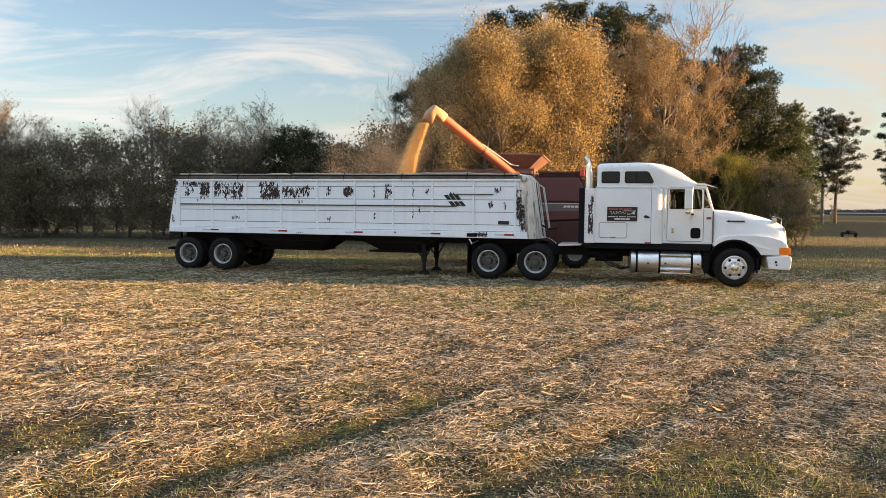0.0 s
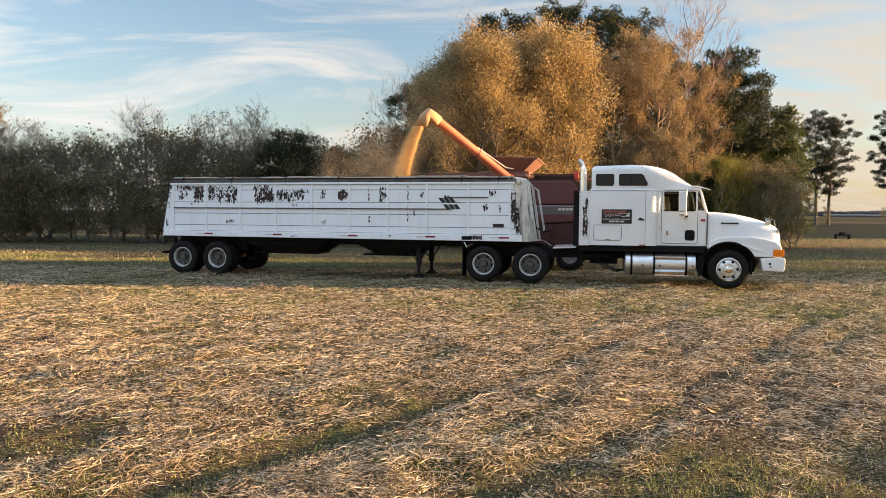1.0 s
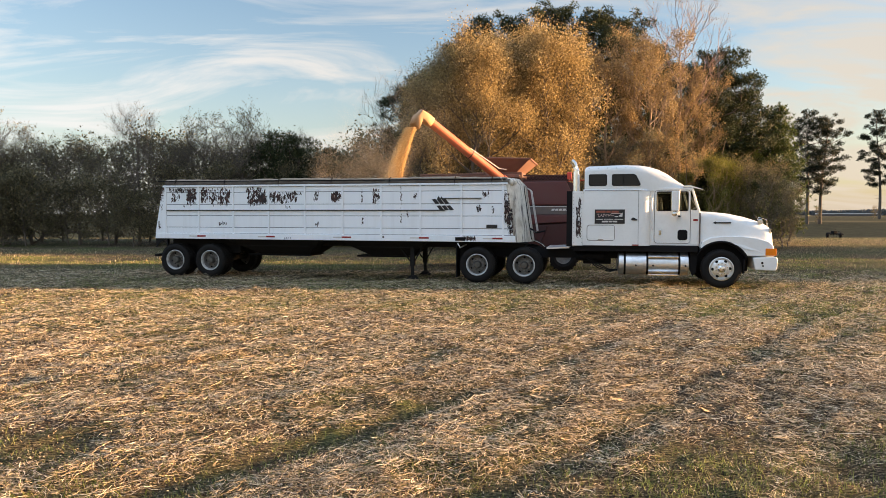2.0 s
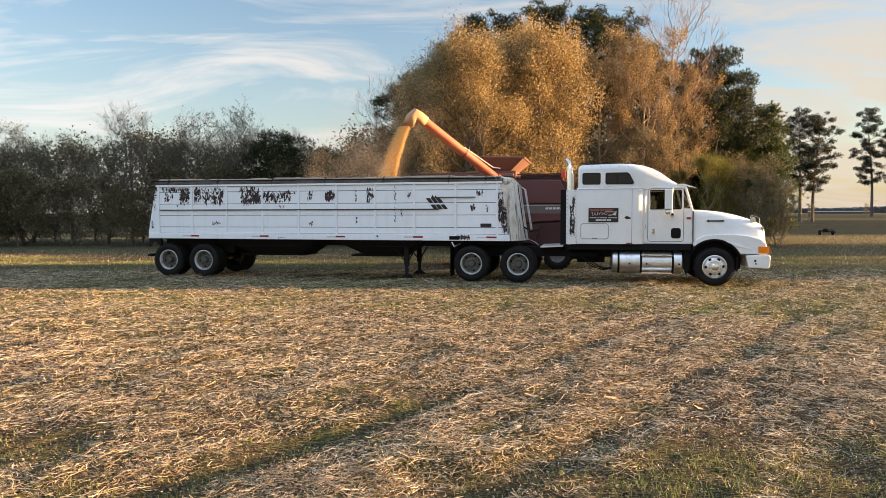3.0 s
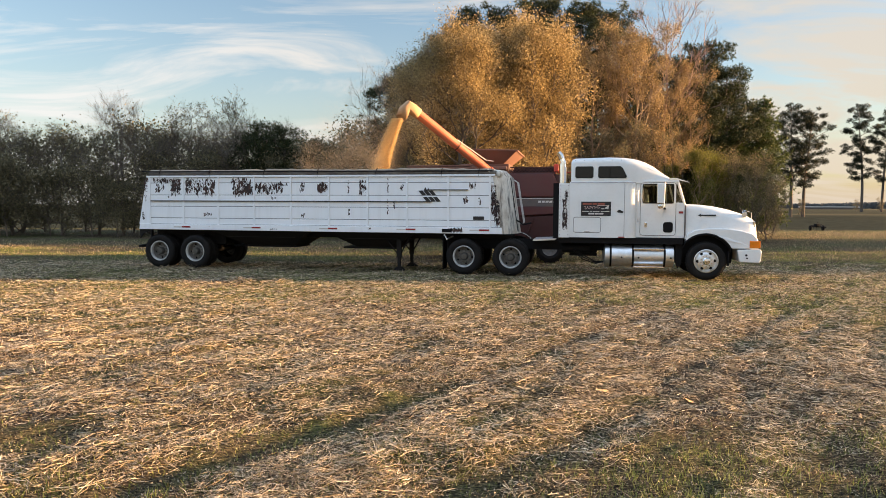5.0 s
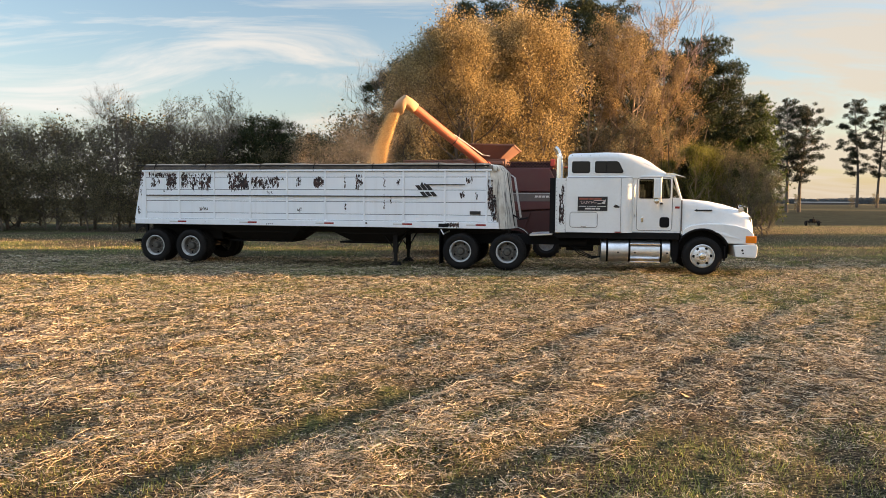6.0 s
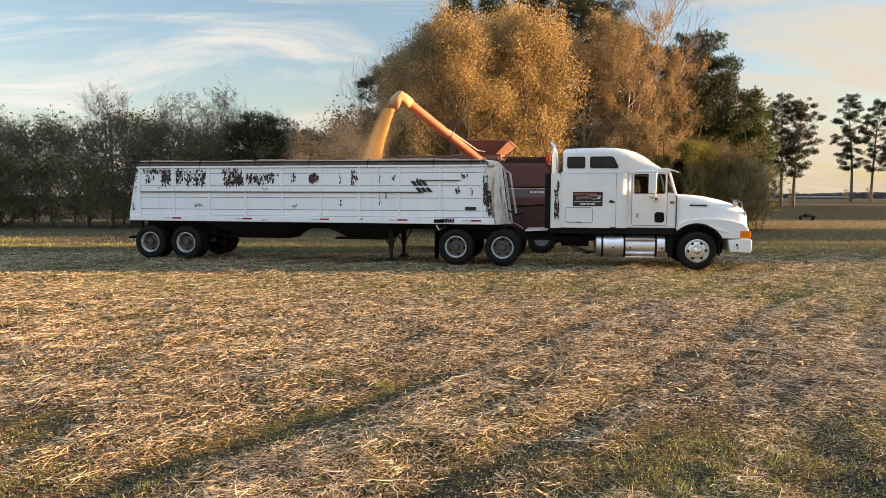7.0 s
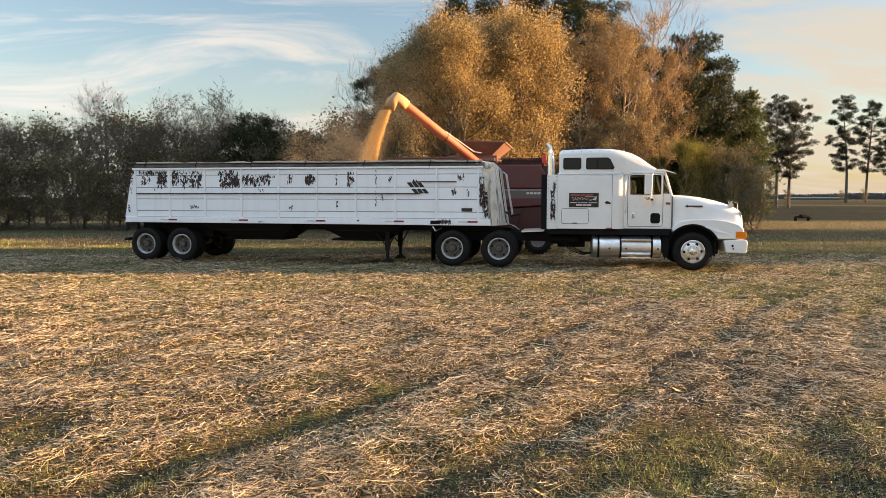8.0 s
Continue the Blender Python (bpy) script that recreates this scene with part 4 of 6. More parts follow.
    chips_on("flaked_paint", [(-0.05, 2.76, 0.35, 0.12, 7), (0.35, 2.76, 0.75, 0.13, 26), (0.55, 2.55, 0.34, 0.42, 30), (0.0, 2.55, 0.3, 0.22, 8),
                              (1.02, 2.60, 0.24, 0.44, 24), (1.55, 2.52, 0.72, 0.32, 26), (1.5, 2.76, 0.7, 0.1, 8), (2.75, 2.74, 0.6, 0.16, 16), (2.85, 2.50, 0.6, 0.34, 34), (3.1, 2.45, 0.3, 0.2, 14),
                              (3.75, 2.52, 0.9, 0.30, 34), (4.1, 2.62, 0.5, 0.06, 8), (4.85, 2.56, 0.16, 0.22, 8), (5.50, 2.52, 0.32, 0.25, 20), (6.77, 2.54, 0.2, 0.36, 12),
                              (6.33, 2.58, 0.05, 0.38, 6), (7.56, 2.45, 0.04, 0.7, 5), (7.56, 1.95, 0.04, 0.4, 4), (10.12, 2.58, 0.2, 0.14, 8), (9.92, 2.17, 0.14, 0.16, 8), (10.33, 2.15, 0.08, 0.16, 5),
                              (1.66, 1.70, 0.30, 0.09, 7), (4.86, 1.70, 0.12, 0.1, 4), (0.3, 2.25, 0.06, 0.06, 2), (3.9, 2.22, 0.2, 0.06, 3), (8.0, 2.55, 0.1, 0.2, 4), (6.33, 1.75, 0.05, 0.25, 4), (7.75, 2.0, 0.05, 0.2, 3)], 0.0585, t, 3)
    chips_on("flaked_paint", [(10.74, 2.2, 0.14, 0.8, 34), (10.83, 1.85, 0.16, 0.6, 34), (10.66, 2.5, 0.08, 0.3, 6), (10.85, 1.5, 0.14, 0.16, 6),
                              (-0.50, 2.62, 0.10, 0.4, 10), (-0.6, 1.65, 0.08, 0.2, 5), (-0.52, 2.2, 0.06, 0.3, 3), (-0.45, 2.8, 0.08, 0.16, 5)], 0.043, t, 4)
    chips_on("flaked_paint", [(9.62, 1.29, 0.42, 0.10, 34), (3.9, 1.26, 0.2, 0.03, 3), (7.0, 1.3, 0.06, 0.03, 2)], 0.0185, t, 6)
    # hoppers and running gear
    for x0, x1, b0, b1 in ((1.7, 4.95, 2.62, 4.32), (5.55, 8.35, 6.36, 7.62)):
        bm = bmnew()
        top = [bm.verts.new(p) for p in ((x0, 0.12, 1.2), (x1, 0.12, 1.2), (x1, 2.47, 1.2), (x0, 2.47, 1.2))]
        bot = [bm.verts.new(p) for p in ((b0, 0.72, 0.72), (b1, 0.72, 0.72), (b1, 1.88, 0.72), (b0, 1.88, 0.72))]
        for i in range(4):
            bm.faces.new((top[i], top[(i + 1) % 4], bot[(i + 1) % 4], bot[i]))
        bm.faces.new(top)
        bm.faces.new(bot[::-1])
        hp = part("hopper", bm, M_UNDER, t)
        part("hopper_gate", boxes((b0 - 0.45, b1 + 0.03, 0.76, 1.84, 0.66, 0.715)), M_BLACK, hp, bevel=0.01)
        part("hopper_rib", boxes((x0 + .5, x1 - .5, 0.36, 0.40, 0.98, 1.04)), M_UNDER, hp)
    part("frame_rail", boxes((-0.6, 11.0, 0.75, 0.87, 1.0, 1.2)), M_UNDER, t, bevel=0.01)
    part("frame_rail", boxes((-0.6, 11.0, 1.73, 1.85, 1.0, 1.2)), M_UNDER, t, bevel=0.01)
    part("floor", boxes((-0.66, 10.9, 0.10, 2.49, 1.2, 1.235)), M_UNDER, t)
    part("rear_apron", prism(bmnew(), [(-0.75, 1.21), (-0.30, 1.21), (-0.62, 1.08), (-0.74, 0.92)], 0.05, 0.09), M_UNDER, t)
    part("rear_bumper", boxes((-0.85, -0.75, 0.1, 2.5, 0.62, 0.70), (-0.82, -0.76, 0.7, 0.78, 0.62, 1.2), (-0.82, -0.76, 1.8, 1.88, 0.62, 1.2)), M_UNDER, t)
    part("suspension", boxes((-0.4, 1.9, 0.72, 0.90, 0.72, 1.02), (0.4, 0.78, 0.66, 0.96, 0.55, 1.0), (-0.4, 1.9, 1.7, 1.88, 0.72, 1.02)), M_UNDER, t, bevel=0.02)
    axle(t, -0.05, 0.525, 1)
    axle(t, 1.20, 0.525, 2)
    for y, top in ((0.42, 1.15), (2.0, 1.15)):
        leg = part("landing_leg", boxes((7.73, 7.87, y, y + 0.13, 0.42, top), (7.755, 7.845, y + .02, y + .11, 0.14, 0.45)), M_UNDER, t, bevel=0.006)
        part("foot", prism(bmnew(), [(7.62, 0.03), (7.98, 0.03), (7.93, 0.07), (7.86, 0.14), (7.74, 0.14), (7.67, 0.07)], y - 0.05, y + 0.18), M_UNDER, leg)
        part("brace", tube(bmnew(), [(7.82, y + 0.06, 0.5), (8.2, y + 0.06, 1.15)], 0.022, 6), M_UNDER, leg)
        part("brace", tube(bmnew(), [(7.78, y + 0.06, 0.5), (7.25, y + 0.06, 1.15)], 0.022, 6), M_UNDER, leg)
    part("cross_brace", tube(bmnew(), [(7.8, 0.5, 0.45), (7.8, 2.05, 1.1)], 0.02, 6), M_UNDER, t)
    # ladder on the front wall
    lad = part("ladder", tube(tube(bmnew(), [(11.20, 1.66, 2.80), (11.31, 1.66, 2.72), (11.51, 1.66, 1.50), (11.42, 1.66, 1.46)], 0.017, 6), [(11.20, 1.28, 2.80), (11.31, 1.28, 2.72), (11.51, 1.28, 1.50), (11.42, 1.28, 1.46)], 0.017, 6), M_WHTREF, t, "white tubular ladder")
    for i in range(6):
        s = i / 5
        part("rung", tube(bmnew(), [(11.325 + 0.17 * s, 1.66, 2.64 - 1.06 * s), (11.325 + 0.17 * s, 1.28, 2.64 - 1.06 * s)], 0.013, 6), M_WHTREF, lad)
    part("air_hose", tube(bmnew(), [(11.25, 0.9, 1.62), (11.45, 0.85, 1.52), (11.5, 1.1, 1.45), (11.75, 1.2, 1.5)], 0.025, 6), M_BLACK, t, smooth=True)
    # the load
    bm = bmnew()
    for i in range(41):
        for j in range(9):
            x, y = -0.3 + 10.9 * i / 40, 0.12 + 2.35 * j / 8
            z = 2.35 + 0.35 * math.exp(-((x - 6.6) / 1.6) ** 2) + 0.05 * noise.noise((x, y, 0)) - 0.10 * abs(y - 1.3)
            bm.verts.new((x, y, z))
    bm.verts.ensure_lookup_table()
    for i in range(40):
        for j in range(8):
            a = i * 9 + j
            bm.faces.new([bm.verts[q] for q in (a, a + 9, a + 10, a + 1)])
    ob = part("grain_load", bm, M_GRAIN, None, smooth=True)
    ob.matrix_world = LORRY
    tagged(ob, "heap of yellow corn grain inside the trailer", "grain", kind="stuff")


make_trailer()


# ---------------------------------------------------------------- road tractor
def loft(bm, rings, close=True):
    """Skins a row of closed rings of points."""
    vs = [[bm.verts.new(p) for p in ring] for ring in rings]
    n = len(vs[0])
    for a, b in zip(vs, vs[1:]):
        for i in range(n):
            bm.faces.new((a[i], a[(i + 1) % n], b[(i + 1) % n], b[i]))
    if close:
        bm.faces.new(vs[0][::-1])
        bm.faces.new(vs[-1])
    return bm


def section(x, hw, z0, z1, r, yc=1.275, n=6, belly=0.0):
    """A ring across the lorry at x: straight sides, rounded upper corners of radius r; belly widens the foot."""
    pts = [(x, yc - hw - belly, z0), (x, yc - hw - belly * 0.6, z0 + (z1 - r - z0) * 0.5)]
    for i in range(n + 1):
        a = math.pi / 2 * i / n
        pts.append((x, yc - hw + r - r * math.cos(a), z1 - r + r * math.sin(a)))
    for i in range(n + 1):
        a = math.pi / 2 * (1 - i / n)
        pts.append((x, yc + hw - r + r * math.cos(a), z1 - r + r * math.sin(a)))
    pts += [(x, yc + hw + belly * 0.6, z0 + (z1 - r - z0) * 0.5), (x, yc + hw + belly, z0)]
    return pts


def make_truck():
    t = thing("road_tractor", LORRY, "white bonneted semi truck tractor with high sleeper cab", "truck")
    W = M_TRUCK
    # sleeper: lower box with rounded edges and the raised roof that runs down to the visor
    sl = part("sleeper", loft(bmnew(), [section(12.90, 1.205, 1.13, 2.70, 0.05), section(14.45, 1.205, 1.13, 2.70, 0.05), section(14.58, 1.19, 1.13, 2.70, 0.06),
                                        section(14.68, 1.14, 1.13, 2.69, 0.08), section(14.74, 1.06, 1.13, 2.68, 0.10)]), W, t, smooth=True)
    part("roof", loft(bmnew(), [section(12.93, 1.13, 2.66, 3.27, 0.10), section(12.97, 1.16, 2.66, 3.33, 0.14), section(13.05, 1.165, 2.66, 3.36, 0.16), section(14.0, 1.165, 2.66, 3.385, 0.17),
                                section(14.42, 1.15, 2.66, 3.37, 0.20), section(14.68, 1.11, 2.66, 3.335, 0.24), section(14.95, 1.05, 2.66, 3.26, 0.28), section(15.2, 0.99, 2.66, 3.13, 0.26),
                                section(15.42, 0.95, 2.66, 2.96, 0.18), section(15.62, 0.94, 2.66, 2.82, 0.08), section(15.78, 0.93, 2.66, 2.74, 0.03)]), W, t, smooth=True)
    part("roof_seam", boxes((12.93, 14.70, 0.058, 0.066, 2.668, 2.678)), M_GREYBAND, sl)
    part("side_seam", boxes((14.40, 14.408, 0.063, 0.0715, 1.16, 2.66)), M_GREYBAND, sl)
    # side extender behind the sleeper, with rivets and its dark rubber edge
    for y0, y1 in ((0.055, 0.085), (2.465, 2.495)):
        ex = part("side_extender", boxes((12.60, 12.895, y0, y1, 1.12, 2.655)), W, t, bevel=0.008)
        part("rubber_edge", boxes((12.44, 12.60, y0 + 0.004, y1 - 0.004, 1.10, 2.66)), M_BLACK, ex)
    rv = bmnew()
    for z in np.linspace(1.2, 2.6, 14):
        disc(rv, (12.86, 0.050, float(z)), 0.009, 0.008, 6)
        disc(rv, (12.63, 0.050, float(z)), 0.009, 0.008, 6)
    for x in np.linspace(13.05, 14.3, 6):
        disc(rv, (float(x), 0.105, 3.30), 0.008, 0.02, 6)
    tagged(part("rivet_heads", rv, M_UNDER, t), kind="stuff")
    chips_on("flaked_paint", [(12.80, 2.32, 0.07, 0.3, 12), (12.76, 2.08, 0.10, 0.25, 14), (12.78, 1.8, 0.12, 0.3, 14), (12.77, 1.52, 0.13, 0.36, 22)], 0.052, t, 12)
    # sleeper windows
    for pr in ([(13.06, 2.86), (13.09, 2.82), (13.50, 2.82), (13.53, 2.86), (13.53, 3.08), (13.50, 3.11), (13.09, 3.11), (13.06, 3.08)],
               [(13.70, 2.86), (13.73, 2.82), (14.40, 2.82), (14.43, 2.86), (14.32, 3.07), (14.26, 3.11), (13.73, 3.11), (13.70, 3.08)]):
        cx, cz = sum(p[0] for p in pr) / 8, sum(p[1] for p in pr) / 8
        big = [(cx + (x - cx) * 1.07, cz + (z - cz) * 1.14) for x, z in pr]
        wd = part("sleeper_window", prism(bmnew(), big, 0.100, 0.12), M_BLACK, t, bevel=0.004)
        part("pane", prism(bmnew(), pr, 0.092, 0.115), M_GLASSD, wd, "dark tinted pane")
    part("window_bar", boxes((13.985, 14.005, 0.086, 0.1, 2.83, 3.10)), M_BLACK, t)
    # luggage hatch, sign, emblem, marker lamps
    def outline(name, x0, x1, z0, z1, y, w, r, mat, par):
        """A thin rounded frame."""
        pts = []
        for cx, cz, a0 in ((x1 - r, z1 - r, 0), (x0 + r, z1 - r, 90), (x0 + r, z0 + r, 180), (x1 - r, z0 + r, 270)):
            for k in range(5):
                a = radians(a0 + 90 * k / 4)
                pts.append((cx + r * math.cos(a), y, cz + r * math.sin(a)))
        pts.append(pts[0])
        return part(name, tube(bmnew(), pts, w, 5, False), mat, par)
    hatch = part("luggage_hatch", boxes((13.03, 13.75, 0.064, 0.0715, 1.29, 1.68)), W, t, bevel=0.003)
    outline("hatch_seal", 13.01, 13.77, 1.27, 1.70, 0.069, 0.007, 0.07, M_GREYBAND, hatch)
    part("latch", boxes((13.32, 13.46, 0.050, 0.066, 1.28, 1.305)), M_CHROME, hatch, bevel=0.004)
    sg = part("company_sign", boxes((13.22, 14.04, 0.060, 0.0695, 1.74, 2.14)), M_DECAL, t, "black company sign with orange and white bars")
    m_or = worn("sign_orange", (0.50, 0.10, 0.04), 0.5, 0, (0.35, 0.2, 0.16), 0.3, 6, 0)
    m_dim = worn("sign_faded_orange", (0.30, 0.075, 0.045), 0.5, 0, (0.12, 0.06, 0.05), 0.5, 14, 0)
    m_pink = worn("sign_pale_pink", (0.62, 0.46, 0.42), 0.5, 0, (0.3, 0.2, 0.18), 0.4, 12, 0)
    rows = [(13.26, 13.52, 2.05, 2.105, m_dim), (13.535, 13.66, 2.05, 2.105, m_dim), (13.675, 13.88, 2.05, 2.105, m_dim), (13.66, 13.98, 2.022, 2.04, m_pink), (13.76, 13.86, 1.93, 1.952, M_WHTREF)]
    rows += [(x, x + w, 1.855, 1.876, M_WHTREF) for x, w in ((13.25, 0.20), (13.47, 0.05), (13.54, 0.19), (13.76, 0.24))]
    rows += [(x, x + w, 1.780, 1.824, M_WHTREF) for x, w in ((13.42, 0.17), (13.60, 0.11), (13.72, 0.12))]
    for x0, x1, z0, z1, mt in rows:
        part("sign_bar", prism(bmnew(), [(x0, z0), (x1 - 0.006, z0), (x1, z1), (x0 + 0.006, z1)], 0.055, 0.061), mt, sg)
    scrawl = [(13.30 + 0.42 * q + 0.018 * math.sin(40 * q), 0.058, 1.972 + (0.045 - 0.022 * q) * math.sin(31 * q + 0.6) + 0.012 * q) for q in np.linspace(0, 1, 60)]
    part("sign_scrawl", tube(bmnew(), scrawl, 0.007, 4), m_pink, sg)
    part("sign_bar", prism(bmnew(), [(13.86, 1.95), (13.99, 2.06), (13.97, 1.93)], 0.055, 0.061), M_WHTREF, sg)
    part("side_emblem", prism(bmnew(), [(14.20, 1.87), (14.26, 1.92), (14.31, 1.90), (14.38, 1.86), (14.36, 1.83), (14.24, 1.835)], 0.058, 0.0695), M_DECAL, t)
    part("sill_light", boxes((14.25, 14.42, 0.045, 0.068, 1.135, 1.165)), M_REDREF, t)
    # cab: door walls with real window openings
    CY = 0.215
    far = 2.55 - CY
    for y0, y1, nm in ((CY, CY + 0.045, "door"), (far - 0.045, far, "door")):
        d = part(nm, boxes((14.84, 15.80, y0, y1, 1.20, 2.10), (14.84, 14.90, y0, y1, 2.10, 2.68), (15.735, 15.80, y0, y1, 2.10, 2.68), (14.90, 15.735, y0, y1, 2.635, 2.68)), W, t)
        g = part("door_glass", boxes((14.90, 15.735, y0 + 0.018, y0 + 0.024, 2.10, 2.635)), M_GLASS, d)
        g.visible_shadow = False
        fy = y0 - 0.004 if y0 < 1 else y1 + 0.004
        outline("window_seal", 14.905, 15.73, 2.105, 2.63, fy, 0.012, 0.05, M_BLACK, d)
        outline("door_gap", 14.845, 15.795, 1.205, 2.672, fy + 0.002, 0.006, 0.08, M_GREYBAND, d)
        part("window_post", boxes((15.44, 15.455, y0 + 0.005, y0 + 0.04, 2.1, 2.635)), M_BLACK, d)
        if y0 < 1:
            peep = [(cx + 0.07 * math.cos(radians(q)), cz + 0.07 * math.sin(radians(q))) for cx, cz, a0 in ((15.655, 1.51, 0), (15.535, 1.51, 90), (15.535, 1.36, 180), (15.655, 1.36, 270)) for q in range(a0, a0 + 91, 18)]
            part("peep_window", prism(bmnew(), peep, y0 - 0.008, y0 + 0.004), M_BLACK, d, "black lower door window")
            part("door_handle", boxes((14.96, 15.03, y0 - 0.022, y0 + 0.004, 1.43, 1.57)), M_CHROME, d, bevel=0.008)
    part("cab_shell", boxes((14.70, 14.84, CY + 0.003, far - 0.003, 1.16, 2.68), (15.80, 16.03, CY + 0.003, CY + 0.05, 1.16, 2.12), (15.80, 16.03, far - 0.05, far - 0.003, 1.16, 2.12),
                            (14.84, 15.86, CY + 0.003, far - 0.003, 2.68, 2.74), (14.70, 16.03, CY + 0.003, far - 0.003, 1.14, 1.20), (15.98, 16.05, CY + 0.01, far - 0.01, 1.2, 2.08)), W, t, bevel=0.012)
    for y in (CY + 0.02, far - 0.02):
        part("pillar", tube(bmnew(), [(16.02, y, 2.08), (15.84, y + (0.03 if y < 1 else -0.03), 2.70)], 0.035, 8), W, t, smooth=True)
    bm = bmnew()
    v = [bm.verts.new(p) for p in ((16.03, CY + 0.05, 2.10), (16.03, far - 0.05, 2.10), (15.86, far - 0.09, 2.69), (15.86, CY + 0.09, 2.69))]
    bm.faces.new(v)
    ws = part("windscreen", bm, M_GLASS, t)
    ws.visible_shadow = False
    sw = ws.modifiers.new("thick", "SOLIDIFY")
    sw.thickness = 0.006
    part("sun_visor", prism(bmnew(), [(15.60, 2.80), (15.80, 2.80), (16.10, 2.70), (16.12, 2.68), (15.82, 2.745), (15.6, 2.75)], 0.23, 2.32), M_CHROME, t, bevel=0.004)
    part("grab_rail", tube(bmnew(), [(14.79, 0.17, 2.46), (14.77, 0.10, 2.40), (14.77, 0.10, 1.66), (14.79, 0.17, 1.58)], 0.016, 6), M_ALU, t, smooth=True)
    part("vent_badge", boxes((15.87, 15.99, CY - 0.006, CY + 0.004, 1.82, 1.88)), M_REDREF, t)
    part("cowl_panel", boxes((15.87, 15.99, CY - 0.006, CY + 0.004, 1.30, 1.58)), W, t, bevel=0.004)
    for y in (0.55, 1.45):
        st = part("seat", boxes((15.0, 15.5, y, y + 0.5, 1.55, 1.70), (14.95, 15.1, y, y + 0.5, 1.70, 2.35)), M_SEAT, t, bevel=0.04)
        part("headrest", boxes((14.97, 15.07, y + 0.12, y + 0.38, 2.36, 2.5)), M_SEAT, st, bevel=0.03)
    part("dashboard", boxes((15.72, 15.98, CY + 0.06, far - 0.06, 1.75, 2.07)), M_SEAT, t, bevel=0.03)
    part("steering_wheel", tube(bmnew(), [(15.62 - 0.09 * math.sin(a), 0.8 + 0.22 * math.cos(a), 2.0 + 0.2 * math.sin(a)) for a in np.linspace(0, 6.283, 22)], 0.014, 6), M_BLACK, t)
    # mirror on its bracket
    mi = part("mirror", boxes((15.26, 15.46, -0.14, -0.03, 2.10, 2.64)), W, t, "white west-coast mirror", bevel=0.02)
    part("mirror_face", boxes((15.252, 15.262, -0.13, -0.04, 2.13, 2.61)), M_CHROME, mi)
    part("mirror_arm", tube(bmnew(), [(15.5, CY, 2.72), (15.48, 0.0, 2.68), (15.46, -0.02, 2.0), (15.5, CY, 1.95)], 0.013, 6), M_CHROME, mi, smooth=True)
    part("spot_mirror", lathe(bmnew(), [(0.001, 0), (0.07, 0.01), (0.08, 0.05), (0.03, 0.1), (0.001, 0.11)], 14, (15.35, -0.05, 2.02)), M_CHROME, mi, smooth=True)
    part("mirror_knob", boxes((15.46, 15.52, 0.05, 0.2, 1.93, 1.97)), M_BLACK, mi)
    # bonnet
    part("bonnet", loft(bmnew(), [section(16.05, 1.03, 1.10, 2.09, 0.16, belly=0.02), section(16.4, 1.03, 1.25, 2.07, 0.22, belly=0.08), section(16.8, 1.02, 1.25, 2.025, 0.28, belly=0.11), section(17.2, 1.00, 1.08, 1.94, 0.32, belly=0.15),
                                  section(17.5, 0.97, 1.02, 1.85, 0.34, belly=0.17), section(17.72, 0.94, 0.95, 1.765, 0.32, belly=0.19), section(17.86, 0.90, 0.9, 1.68, 0.26, belly=0.22), section(17.93, 0.82, 0.88, 1.58, 0.16, belly=0.18), section(17.955, 0.78, 0.88, 1.50, 0.12, belly=0.18)]), W, t, smooth=True)
    # wings with their wheel arches
    for s in (0, 1):
        prof = [(16.08, 1.14), (16.10, 1.26), (16.30, 1.37), (16.65, 1.42), (17.1, 1.42), (17.5, 1.37), (17.8, 1.28), (17.93, 1.15), (17.965, 0.88), (17.33, 0.87)]
        arch = [(16.60 + 0.72 * math.cos(a), 0.53 + 0.72 * math.sin(a)) for a in np.linspace(radians(28), radians(138), 15)]
        y0, y1 = (0.145, 0.60) if s == 0 else (1.95, 2.405)
        w = part("wing", prism(bmnew(), prof + arch, y0, y1), W, t, bevel=0.075, seg=5)
        lip = tube(bmnew(), [(16.60 + 0.725 * math.cos(a), y0 + 0.018, 0.53 + 0.725 * math.sin(a)) for a in np.linspace(radians(25), radians(140), 18)], 0.036, 6)
        inner = [(16.60 + r_ * math.cos(a), 0.53 + r_ * math.sin(a)) for r_, ks in ((0.716, np.linspace(radians(20), radians(150), 18)), (0.690, np.linspace(radians(150), radians(20), 18))) for a in ks]
        part("arch_liner", prism(bmnew(), inner, y0 + 0.03, y1 + 0.25 if s == 0 else y1 - 0.03), M_BLACK, w)
        part("arch_lip", lip, M_BLACK, w, smooth=True)
        part("wheel_well", boxes((16.0, 17.3, y0 + 0.35 if s == 0 else y0 + 0.02, y1 - 0.02 if s == 0 else y1 - 0.35, 0.62, 1.22)), M_BLACK, w)
        yl = (0.105, 0.3) if s == 0 else (2.25, 2.445)
        part("turn_lamp", boxes((17.72, 17.985, *yl, 0.90, 1.09)), M_AMBER, w, "amber turn signal", bevel=0.015)
        part("head_lamp", boxes((17.9, 17.975, 0.33 if s == 0 else 1.9, 0.65 if s == 0 else 2.22, 0.92, 1.09)), M_GLASSD, w, bevel=0.01)
    part("wing_gap", boxes((16.03, 16.06, 0.19, 2.36, 1.2, 2.05)), M_GREYBAND, t)
    part("bonnet_arrow", prism(bmnew(), [(16.38, 1.775), (16.46, 1.815), (16.46, 1.792), (16.85, 1.797), (16.85, 1.757), (16.46, 1.757), (16.46, 1.735)], 0.225, 0.262), M_DECAL, t)
